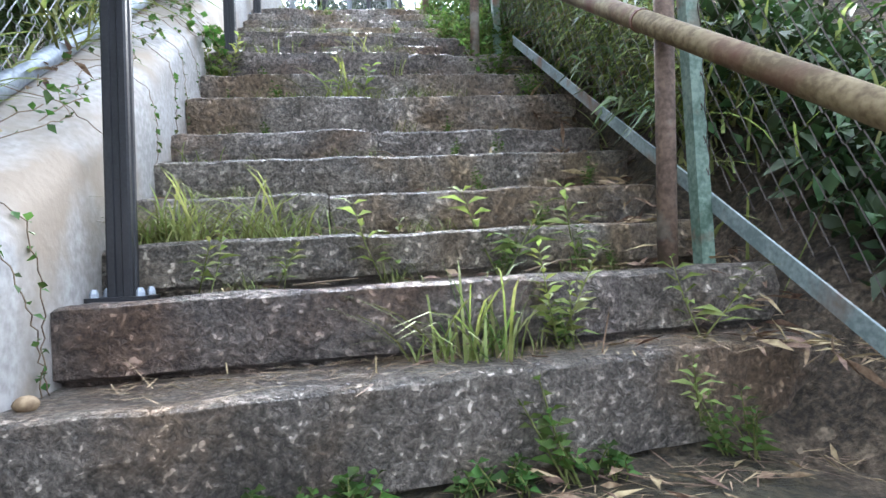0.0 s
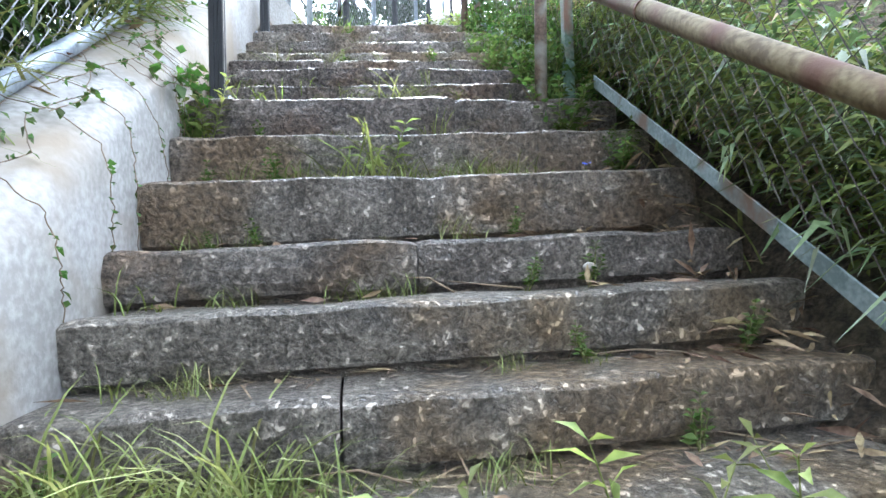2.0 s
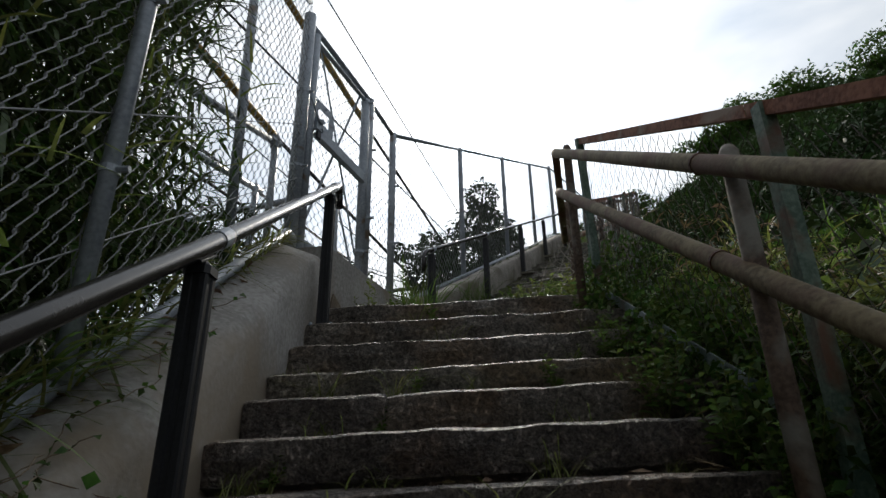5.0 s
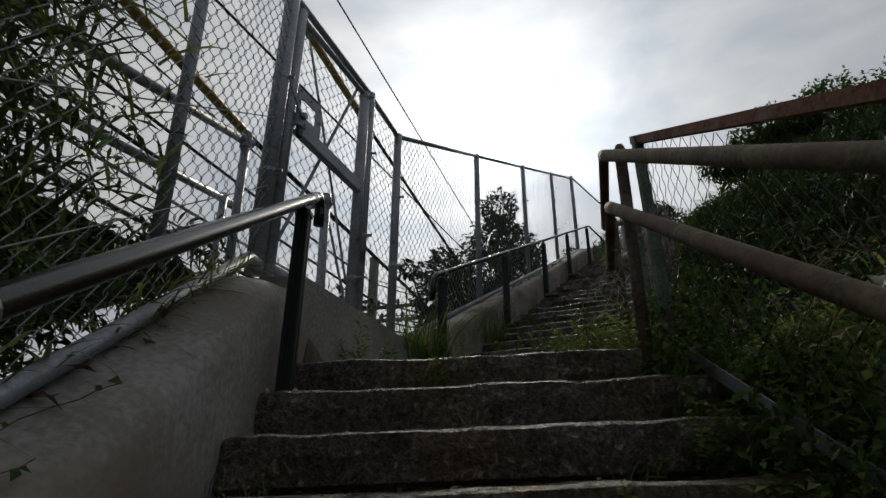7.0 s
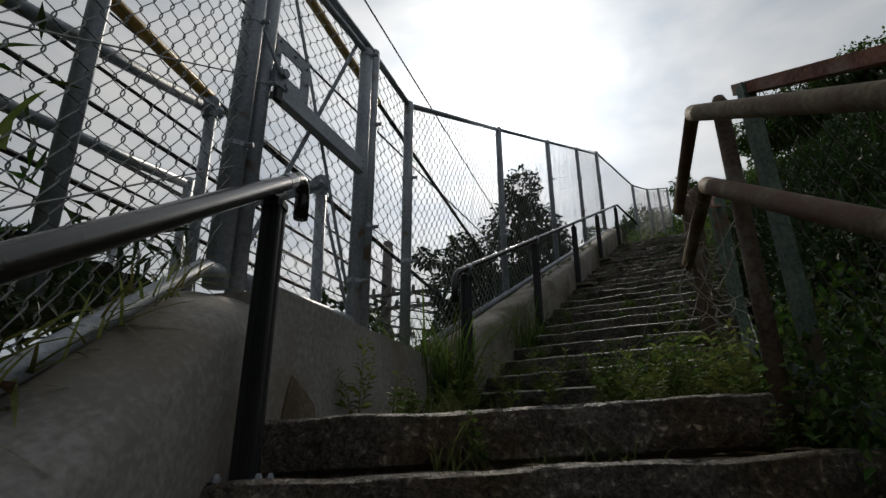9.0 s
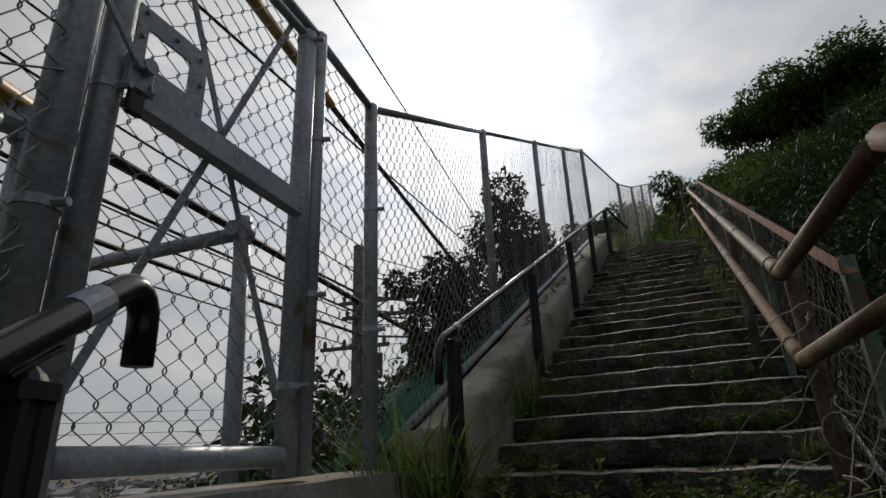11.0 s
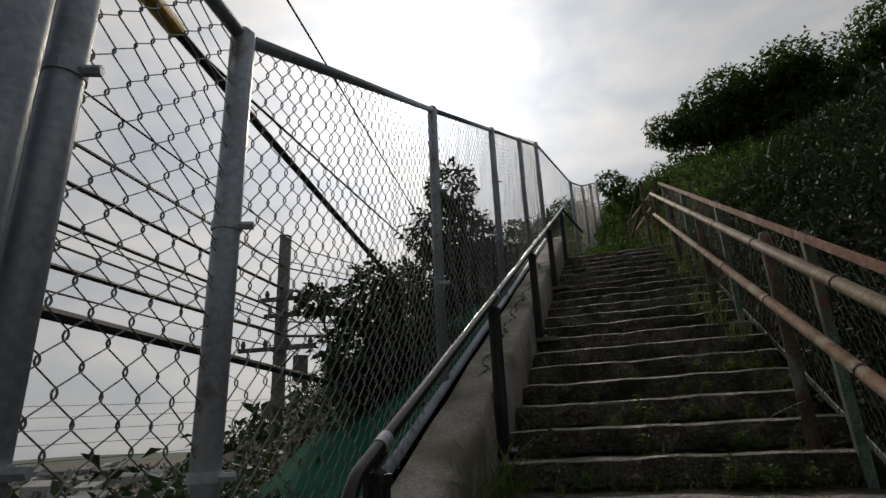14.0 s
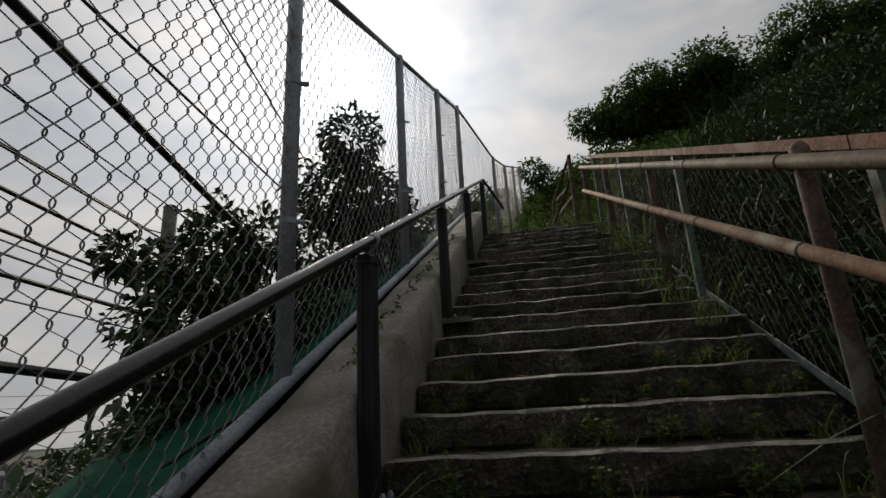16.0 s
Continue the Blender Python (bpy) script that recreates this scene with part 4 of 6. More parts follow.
def foliage(name, vf, mat, parent, at):
    v, f = vf
    ob = new(name, fast_mesh(name, v - np.array(at), f, mat))
    ob.parent = parent
    return ob


def blob_points(centres, radii, n, inner=0.55):
    """n points in the outer shells of ellipsoids, with the way out from each."""
    centres, radii = np.array(centres, float), np.array(radii, float)
    vol = np.prod(radii, axis=1) ** (2 / 3)
    pick = RNG.choice(len(centres), n, p=vol / vol.sum())
    d = unit(RNG.normal(0, 1, (n, 3)))
    r = RNG.uniform(inner, 1.0, n)[:, None] * (1 + 0.25 * np.sin(d[:, :1] * 7 + pick[:, None]) * np.cos(d[:, 2:] * 6))
    return centres[pick] + d * radii[pick] * r, d


def tree(name, base, top, crown, n, leaf, mat, label, trunk_r=0.12, group=""):
    """A tapered trunk, limbs into each clump of the crown, twigs, and a crown of leaves with gaps."""
    base, top = Vector(base), Vector(top)
    t = thing(name, base, label, "tree", group)
    mids = [base.lerp(top, k / 6) + Vector((0.06 * math.sin(k * 2.1), 0.06 * math.cos(k * 1.7), 0)) * (top - base).length * 0.3 * (0 < k < 6) for k in range(7)]
    part("trunk", tube(mids, trunk_r, 8, radii=[trunk_r * (1 - 0.12 * k) for k in range(7)]), BARK, t, smooth=True)
    for k, (c, r) in enumerate(crown):
        c = Vector(c)
        a = mids[2 + k % 4]
        m = a.lerp(c, 0.5) + Vector((0, 0, -0.1 * (c - a).length))
        part("limb", tube([a, m, c], 0.1, 6, radii=[trunk_r * 0.5, trunk_r * 0.35, trunk_r * 0.12]), BARK, t, smooth=True)
    p, d = blob_points([c for c, r in crown], [r for c, r in crown], n)
    way = d + RNG.normal(0, 0.6, d.shape) + np.array([0, 0, -0.25])
    size = RNG.uniform(0.6, 1.25, n) * leaf
    foliage("crown", leaf_arrays(p, way, size, size * 0.5), mat, t, base)
    return t


def crown_of(centre, radius, count, flat=0.7, seed=0):
    r = random.Random(seed)
    out = []
    for k in range(count):
        a, b = r.uniform(0, 6.283), r.uniform(-0.8, 0.9)
        q = radius * r.uniform(0.35, 0.95)
        c = (centre[0] + q * math.cos(a), centre[1] + q * math.sin(a), centre[2] + radius * flat * b)
        s = radius * r.uniform(0.28, 0.5)
        out.append((c, (s, s, s * 0.75)))
    return out


# trees outside the fence and on the hill
tree("tree", (-2.55, 12.1, 4.2), (-2.4, 12.05, 7.9), [((-2.4, 12.0, 7.95), (0.34, 0.34, 0.34)), ((-2.55, 12.1, 7.35), (0.50, 0.5, 0.45)), ((-2.2, 12.2, 7.3), (0.42, 0.4, 0.4)), ((-2.65, 12.1, 6.7), (0.55, 0.5, 0.4)), ((-2.1, 12.1, 6.75), (0.5, 0.4, 0.45)), ((-2.4, 12.2, 6.2), (0.6, 0.5, 0.4)), ((-1.95, 12.3, 7.0), (0.28, 0.3, 0.3))], 11000, 0.085, LEAF_DARK, "slender dark-leaved tree just outside the fence", 0.05)
tree("shrub", (-2.9, 9.8, 3.6), (-2.8, 9.8, 6.1), [((-2.85, 9.8, 5.95), (0.26, 0.3, 0.36)), ((-2.85, 9.7, 5.5), (0.36, 0.45, 0.45)), ((-2.55, 9.95, 5.4), (0.36, 0.5, 0.45)), ((-2.75, 9.8, 4.9), (0.46, 0.6, 0.55)), ((-2.5, 10.1, 4.9), (0.4, 0.6, 0.5)), ((-3.25, 9.6, 5.95), (0.16, 0.18, 0.12)), ((-2.4, 10.3, 5.5), (0.3, 0.4, 0.4)), ((-2.6, 9.95, 6.1), (0.2, 0.2, 0.2))], 14000, 0.075, LEAF_DARK, "dense dark climbing shrub beyond the fence", 0.05)
# The next two take the dark leaf colour for their backlit shade.
tree("shrub", (-3.3, 7.9, 3.0), (-3.2, 7.9, 4.4), [((-3.2, 7.9, 4.35), (0.45, 0.45, 0.3)), ((-3.7, 8.1, 4.1), (0.5, 0.5, 0.35)), ((-2.9, 8.3, 4.2), (0.3, 0.4, 0.35)), ((-3.9, 8.6, 4.0), (0.4, 0.5, 0.35)), ((-3.5, 8.9, 4.3), (0.35, 0.4, 0.4))], 4200, 0.065, LEAF_DARK, "loose green shrub outside the fence", 0.03)
tree("shrub", (-2.75, 6.6, 3.2), (-2.7, 6.6, 4.4), [((-2.7, 6.6, 4.4), (0.22, 0.25, 0.2)), ((-2.85, 6.9, 4.5), (0.25, 0.3, 0.25)), ((-2.65, 6.25, 4.2), (0.15, 0.2, 0.15)), ((-3.0, 7.1, 4.2), (0.3, 0.3, 0.3))], 600, 0.085, LEAF_DARK, "thin leafy shrub showing through the gate mesh", 0.02)
for k, (x, y, z, r) in enumerate(((7.3, 29.2, 17.6, 2.1), (9.2, 28.2, 17.7, 2.4), (11.6, 27.4, 17.6, 2.5), (13.9, 25.8, 17.8, 2.4), (16.2, 24.4, 17.8, 2.6), (18.4, 22.4, 18.2, 2.7), (20.2, 19.6, 18.6, 2.8), (22.0, 16.4, 18.4, 2.8))):
    g = ground_z(x, y)
    tree("tree", (x, y, g - 0.3), (x + 0.3, y, z + r * 0.3), crown_of((x, y, z), r, 26, 0.62, k), 15000, 0.19, LEAF, "broad-leaved tree with a dark ragged crown on the hilltop", 0.13, "hilltop trees")
for k, (x, y, z, r) in enumerate(((-0.9, 26.5, 12.6, 1.3), (0.6, 28, 13.2, 1.4), (2.6, 26, 13.0, 1.2), (-2.6, 27, 11.2, 1.5))):
    g = ground_z(x, y)
    tree("tree", (x, y, g - 0.3), (x, y, z + r * 0.4), crown_of((x, y, z), r, 9, 0.8, 20 + k), 5000, 0.15, LEAF, "green tree at the head of the stairs", 0.08, "trees at the top")


def ground_points(n, y0, y1, d0, d1):
    y = RNG.uniform(y0, y1, n) + RNG.normal(0, 0.04 * (y1 - y0), n)
    ragged = np.array([noise.noise(Vector((b * 0.9, d1 * 2.0, n * 0.001))) for b in y])
    d = d0 + (d1 - d0) * RNG.uniform(0, 1, n) ** 1.25 * (1 + 0.45 * ragged)
    d = np.clip(d, d0, d1 if d1 < 0 else 1e3)
    y = np.maximum(y, y0 if d0 < 1 else -1e3)
    x = np.array([along(PATH_X, b) for b in y]) + d
    z = np.array([ground_z(a, b) for a, b in zip(x, y)])
    return np.stack([x, y, z], axis=1)


def clump_height(p, low, high, scale=1.1):
    h = np.array([noise.noise(Vector((a * scale, b * scale, 9.0))) for a, b, c in p])
    return low + (high - low) * np.clip(h * 0.9 + 0.5, 0, 1)


def undergrowth():
    # Leaf colours on the bank carry some of its shade and sunlight.
    rows = ((13000, -0.2, 2.4, 1.3, 2.7, 0.1, 0.95, 0.06, LEAF_DARK, "dark shrubs at the foot of the bank, shade put into their leaf colour"),
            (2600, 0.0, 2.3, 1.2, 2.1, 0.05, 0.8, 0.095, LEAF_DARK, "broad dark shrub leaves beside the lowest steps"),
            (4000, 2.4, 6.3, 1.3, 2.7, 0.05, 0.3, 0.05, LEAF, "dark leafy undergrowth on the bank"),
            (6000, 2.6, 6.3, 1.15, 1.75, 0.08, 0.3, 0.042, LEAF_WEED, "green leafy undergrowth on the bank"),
            (6800, 2.3, 5.4, 1.2, 1.8, 0.1, 0.34, 0.042, LEAF_BRIGHT, "yellow-green shrub leaves on the bank, sunlight put into their colour"),
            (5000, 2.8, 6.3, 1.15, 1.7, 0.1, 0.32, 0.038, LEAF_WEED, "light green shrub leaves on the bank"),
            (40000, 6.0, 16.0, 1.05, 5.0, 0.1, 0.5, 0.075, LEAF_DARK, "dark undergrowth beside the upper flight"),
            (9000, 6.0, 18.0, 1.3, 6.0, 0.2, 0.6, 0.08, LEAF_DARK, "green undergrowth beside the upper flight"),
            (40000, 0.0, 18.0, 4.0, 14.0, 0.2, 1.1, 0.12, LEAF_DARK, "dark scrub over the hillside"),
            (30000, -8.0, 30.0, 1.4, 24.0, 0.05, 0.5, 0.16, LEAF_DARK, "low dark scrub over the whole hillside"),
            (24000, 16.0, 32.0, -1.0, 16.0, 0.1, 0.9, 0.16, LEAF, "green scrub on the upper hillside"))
    for n, y0, y1, d0, d1, lo, hi, size, mat, label in rows:
        p = ground_points(n, y0, y1, d0, d1)
        p[:, 2] += clump_height(p, lo, hi) * RNG.uniform(0, 1, n) ** 0.6
        way = RNG.normal(0, 1, (n, 3)) + np.array([0, 0, 0.25])
        s = RNG.uniform(0.6, 1.3, n) * size
        stuff("undergrowth", leaf_arrays(p, way, s, s * 0.48), mat, label, "undergrowth")
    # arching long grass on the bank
    # The yellow-green share has sunlight put into its brighter colour.
    for n, y0, y1, d0, d1, lo, hi, mat, label in ((350, 1.8, 4.6, 1.1, 1.6, 0.2, 0.4, GRASS, "long arching grass on the bank"), (400, 1.8, 5.0, 1.15, 1.6, 0.15, 0.3, LEAF_BRIGHT, "yellow-green grass on the bank, sunlight put into its colour"), (1100, 6.5, 15.0, 1.3, 2.6, 0.3, 0.7, LEAF_DARK, "long grass beside the upper rails"), (1500, 7.0, 20.0, 2.2, 7.0, 0.4, 0.9, LEAF_DARK, "dark long arching grass over the hillside"), (500, 13.0, 17.0, -0.9, 1.4, 0.25, 0.6, GRASS, "grass on the landing above"), (2600, 16.0, 24.0, -1.0, 3.0, 0.3, 0.8, GRASS, "grass on the upper slope")):
        p = ground_points(n, y0, y1, d0, d1)
        p[:, 2] += RNG.uniform(0, 0.35, n) * (d0 > 1)
        way = RNG.normal(0, 0.45, (n, 3)) + np.array([0, 0, 1.0])
        stuff("long_grass", blade_arrays(p, way, RNG.uniform(lo, hi, n), RNG.uniform(0.008, 0.02, n), 0.9, 5), mat, label, "grass")
    # slopes outside the fence, down to the town
    p = ground_points(9000, 4.8, 22.0, -5.5, -1.6)
    p[:, 2] += RNG.uniform(0, 0.35, len(p))
    s = RNG.uniform(0.07, 0.14, len(p))
    stuff("undergrowth", leaf_arrays(p, RNG.normal(0, 1, p.shape), s, s * 0.5), LEAF_DARK, "dark scrub falling away outside the fence", "undergrowth")
    p = ground_points(16000, -10.0, 60.0, -40, -5.0)
    p[:, 2] += RNG.uniform(0, 1.2, len(p))
    s = RNG.uniform(0.2, 0.5, len(p))
    stuff("undergrowth", leaf_arrays(p, RNG.normal(0, 1, p.shape), s, s * 0.5), LEAF_DARK, "wooded slope below the fence", "undergrowth")


undergrowth()


def bamboo():
    """Canes and narrow drooping leaves behind the lower fence, a few culms a thing."""
    for k in range(11):
        s0 = 0.4 + 0.36 * k
        base = f1(s0, -1.25 - 0.25 * (k % 3), LW(s0) - 0.1)
        b = thing("bamboo", base, "clump of narrow-leaved bamboo behind the chain-link fence", "bamboo", "bamboo hedge")
        n = 1300 if k < 9 else 700
        for j in range(4):
            foot = base + Vector((rand(-0.15, 0.15), rand(-0.2, 0.2), 0))
            tip = foot + Vector((rand(-0.2, 0.25), rand(-0.15, 0.3), rand(1.9, 2.6)))
            part("culm", tube([foot, foot.lerp(tip, 0.5) + Vector((rand(-0.05, 0.05), 0, 0)), tip], 0.008, 6, radii=[0.009, 0.007, 0.003]), GRASS, b)
        q = np.stack([RNG.normal(0, 0.22, n), RNG.normal(0, 0.25, n), RNG.uniform(-0.05, 2.5, n)], axis=1)
        q = np.array(base) + q
        lim = np.array(V1)[None, :]
        lat = (q * lim).sum(1)
        q = q - lim * np.maximum(0, lat + 0.98)[:, None]
        way = RNG.normal(0, 0.7, (n, 3)) + np.array([0.25, 0.1, -0.55])
        foliage("leaves", blade_arrays(q, way, RNG.uniform(0.13, 0.28, n), RNG.uniform(0.010, 0.020, n), 0.25, 3), (LEAF_WEED, BAMBOO, BAMBOO)[k % 3], b, base)
    # leaves close behind the mesh at the foot of the fence
    n = 2600
    s = RNG.uniform(0.6, 4.6, n)
    l = -0.93 - RNG.uniform(0, 0.35, n)
    z = 1.44 + 0.66 * (s - 1.25) + RNG.uniform(0, 0.9, n) ** 1.3
    p = np.array(U1)[None, :] * s[:, None] + np.array(V1)[None, :] * l[:, None]
    p[:, 2] = z
    way = RNG.normal(0, 0.8, (n, 3)) + np.array([0.1, 0, 0.1])
    size = RNG.uniform(0.035, 0.08, n)
    stuff("hedge_leaves", leaf_arrays(p, way, size * 1.7, size * 0.3), LEAF, "green creeper leaves along the foot of the fence", "hedge")
    n = 33000
    s = RNG.uniform(-0.4, 4.28, n)
    l = -1.02 - RNG.uniform(0, 1.1, n)
    p = np.array(U1)[None, :] * s[:, None] + np.array(V1)[None, :] * l[:, None]
    p[:, 2] = 1.5 + 0.66 * (s - 1.25) + RNG.uniform(0, 3.1, n) * np.clip((4.7 - s) / 0.8, 0.35, 1)
    way = RNG.normal(0, 0.7, (n, 3)) + np.array([0.3, 0.1, -0.6])
    stuff("bamboo_leaves", blade_arrays(p, way, RNG.uniform(0.13, 0.26, n), RNG.uniform(0.012, 0.024, n), 0.25, 3), BAMBOO, "dense narrow bamboo leaves behind the fence", "bamboo")
    n = 6500
    s = RNG.uniform(2.8, 5.45, n)
    p = np.array(U1)[None, :] * s[:, None] + np.array(V1)[None, :] * (-0.98 - RNG.uniform(0, 2.2, n))[:, None]
    p[:, 2] = 1.36 + 0.66 * (s - 1.25) + RNG.uniform(0, 0.32, n)
    size = RNG.uniform(0.04, 0.09, n)
    stuff("hedge_leaves", leaf_arrays(p, RNG.normal(0, 0.8, (n, 3)), size * 1.8, size * 0.26), LEAF_DARK, "low dark brush behind the wall", "brush")
    n = 420
    s = RNG.uniform(1.0, 5.2, n)
    p = np.array(U1)[None, :] * s[:, None] + np.array(V1)[None, :] * (-0.86 + RNG.uniform(-0.05, 0.05, n))[:, None]
    p[:, 2] = 1.46 + 0.66 * (s - 1.25) + 0.02
    way = RNG.normal(0, 0.5, (n, 3)) + np.array([0.35, 0.1, 0.6])
    keep = noise_mask(s)
    stuff("long_grass", blade_arrays(p[keep], way[keep], RNG.uniform(0.08, 0.22, keep.sum()), RNG.uniform(0.006, 0.012, keep.sum()), 0.5, 4), GRASS, "grass spilling over the wall top", "grass")


def noise_mask(s):
    return np.array([noise.noise(Vector((a * 1.7, 4.2, 0))) > -0.05 for a in s])


bamboo()


# ---- weeds on the steps ----
def tuft(n, length, width, spread, droop, mat, label):
    base = np.stack([RNG.normal(0, spread, n), RNG.normal(0, spread, n), np.zeros(n)], axis=1)
    way = RNG.normal(0, 0.33, (n, 3)) + np.array([0, 0, 1.0])
    ob = new("grass_tuft", fast_mesh("grass_tuft", *blade_arrays(base, way, RNG.uniform(0.4, 1.0, n) * length, RNG.uniform(0.6, 1.2, n) * width, droop, 4), mat))
    return tagged(ob, label, "grass tuft", "weeds on the steps")


def herb(height, pairs, leaf, mat, label, stems=1, droop=0.3, narrow=0.45):
    """Upright stems with leaves in turns."""
    t = thing("weed", (0, 0, 0), label, "weed", "weeds on the steps")
    P, W, S = [], [], []
    for q in range(stems):
        foot = Vector((rand(-0.03, 0.03), rand(-0.03, 0.03), 0)) if stems > 1 else Vector((0, 0, 0))
        lean = 0.45 if stems > 1 else 0.15
        tip = foot + Vector((rand(-lean, lean) * height, rand(-lean, lean) * height, height * rand(0.6, 1.0)))
        part("stem", tube([foot, foot.lerp(tip, 0.5) + Vector((rand(-0.01, 0.01), rand(-0.01, 0.01), 0)), tip], 0.002, 5, radii=[0.0028, 0.0022, 0.001]), GRASS, t)
        for k in range(pairs):
            a = 2.4 * k + q
            h = 0.15 + 0.85 * (k + 1) / pairs
            for e in (0, math.pi):
                P.append(foot.lerp(tip, h))
                W.append((math.cos(a + e), math.sin(a + e), 0.35 + 0.4 * h))
                S.append(leaf * rand(0.6, 1.1) * (1.1 - 0.5 * h))
    S = np.array(S)
    foliage("leaves", leaf_arrays(np.array([tuple(p) for p in P]), np.array(W), S, S * narrow, droop), mat, t, (0, 0, 0))
    return t


PROTO = {
    "grass": tuft(26, 0.30, 0.006, 0.035, 0.9, GRASS, "tuft of arching green grass in a step joint"),
    "fine": tuft(34, 0.16, 0.004, 0.05, 0.8, GRASS, "low tuft of fine grass in a step joint"),
    "tall": tuft(22, 0.62, 0.008, 0.05, 0.55, LEAF_WEED, "tall clump of grass growing beside the steps"),
    "yellow": tuft(20, 0.22, 0.006, 0.06, 1.1, LEAF_BRIGHT, "yellowing tuft of grass on a step"),
    "sprout": herb(0.27, 6, 0.15, LEAF_BRIGHT, "young bamboo sprout with long pointed leaves", 2, 0.38, 0.19),
    "herb": herb(0.20, 6, 0.06, LEAF_WEED, "small leafy weed growing in a step joint", 4, 0.3, 0.5),
    "fern": herb(0.34, 14, 0.085, LEAF_BRIGHT, "upright feathery weed with many small leaves", 3, 0.2, 0.3),
    "ground": herb(0.10, 3, 0.065, LEAF, "low broad-leaved weed at the foot of a step", 7, 0.35, 0.62),
    "bush": herb(0.42, 9, 0.10, LEAF_WEED, "bushy green weed with toothed leaves", 10, 0.3, 0.4),
    "creeper": herb(0.14, 4, 0.055, LEAF_WEED, "low creeping weed on a mossy step", 8, 0.4, 0.6),
}
USED = set()


def plant(kind, at, size=1.0, turn=None):
    ob = PROTO[kind]
    m = Matrix.Translation(at) @ Matrix.Rotation(rand(0, 6.28) if turn is None else turn, 4, "Z") @ Matrix.Scale(size, 4)
    if kind in USED:
        c = copy_thing(ob, Matrix.Identity(4))
        c.matrix_basis = m
    else:
        USED.add(kind)
        ob.matrix_basis = m


def step_top(k, l):
    """Height of the k-th lower step's tread, which rises a little across its width."""
    return STEPS1[k][1] + (0.012 + 0.0022 * k) * (l + 0.63)


def tread(k, l, back=0.03):
    """On the tread of the k-th lower step (from 0), close to the next riser."""
    s, z = STEPS1[k]
    nxt = STEPS1[k + 1][0] if k + 1 < len(STEPS1) else s + 0.3
    return f1(nxt - back, l, step_top(k, l) - 0.010)


def lower_weeds():
    spots = [("grass", tread(0, 0.33, 0.06), 1.5), ("grass", tread(0, 0.25, 0.04), 1.3), ("tall", tread(0, 0.36, 0.05), 0.75), ("fern", tread(0, 0.56, 0.06), 0.85), ("herb", tread(0, 0.60, 0.07), 0.7), ("fine", tread(0, 0.45), 1.0),
             ("sprout", tread(1, 0.16), 0.95), ("grass", tread(1, 0.2), 0.7), ("sprout", tread(1, 0.50), 1.1), ("herb", tread(1, 0.50), 0.8), ("sprout", tread(1, 0.80), 1.05), ("herb", tread(1, 0.78), 0.8), ("sprout", tread(1, -0.35), 0.7), ("sprout", tread(1, -0.15), 0.6),
             ("grass", tread(2, -0.50), 1.45), ("yellow", tread(2, -0.42), 1.45), ("yellow", tread(2, -0.33), 1.3), ("fine", tread(2, -0.28), 1.3), ("yellow", tread(2, -0.55), 1.45), ("fine", tread(2, -0.15), 1.2), ("grass", tread(2, -0.22), 1.45), ("fine", tread(2, -0.4), 1.4), ("herb", tread(2, 0.75), 0.7), ("fine", tread(2, 0.35), 0.9),
             ("fine", tread(3, 0.4), 0.6), ("herb", tread(3, 0.62), 0.6), ("fine", tread(3, -0.35), 0.8), ("yellow", tread(4, -0.5), 0.9), ("fine", tread(4, -0.3), 0.8), ("fine", tread(4, 0.15), 0.9), ("fine", tread(5, 0.4), 1.0), ("fine", tread(5, -0.45), 0.9), ("herb", tread(5, 0.55), 0.6),
             ("sprout", tread(6, 0.15), 1.0), ("herb", tread(6, -0.25), 0.8), ("grass", tread(6, -0.35), 0.7), ("bush", tread(7, 0.98, 0.02), 0.85), ("bush", tread(6, 1.12, 0.05), 0.6), ("fern", tread(7, -0.52), 0.9), ("herb", tread(7, -0.56), 1.2), ("bush", tread(7, -0.60), 0.55)]
    for i in range(12):
        spots.append(("fine", tread(6, -0.2 + 0.085 * i, 0.05), rand(0.7, 1.2)))
    for i in range(5):
        spots.append(("grass", tread(6, rand(-0.1, 0.7), 0.05), rand(0.4, 0.7)))
    for k in range(8, 15):
        for i in range(4):
            spots.append((random.choice(("grass", "fine", "fine", "yellow", "herb")), tread(k, rand(-0.58, 0.9)), rand(0.45, 0.95)))
        spots.append((random.choice(("herb", "creeper", "bush")), tread(k, rand(0.9, 1.08)), rand(0.5, 0.9)))
    for l, s in ((-0.16, 1.0), (-0.05, 0.9), (0.03, 1.1), (0.26, 0.8), (0.36, 1.0), (0.52, 1.3), (0.58, 1.0), (0.92, 0.9), (0.98, 1.0)):
        spots.append((random.choice(("ground", "ground", "herb")), f1(1.12 + 0.05 * l, l, 0.745), s))
    spots.append(("sprout", f1(1.15, 0.83, 0.86), 0.6))
    for l in (0.42, 0.62, 0.95):
        spots.append((random.choice(("sprout", "herb")), tread(0, l, 0.05), rand(0.6, 0.9)))
    for i in range(10):
        spots.append((random.choice(("yellow", "fine", "grass")), tread(2, rand(-0.58, -0.05), rand(0.03, 0.12)), rand(0.9, 1.3)))
    for k in (1, 2, 3, 4, 5, 6, 7):
        for i in range(4):
            spots.append((random.choice(("fine", "yellow", "herb", "fine")), tread(k, rand(-0.55, 1.05)), rand(0.4, 0.8)))
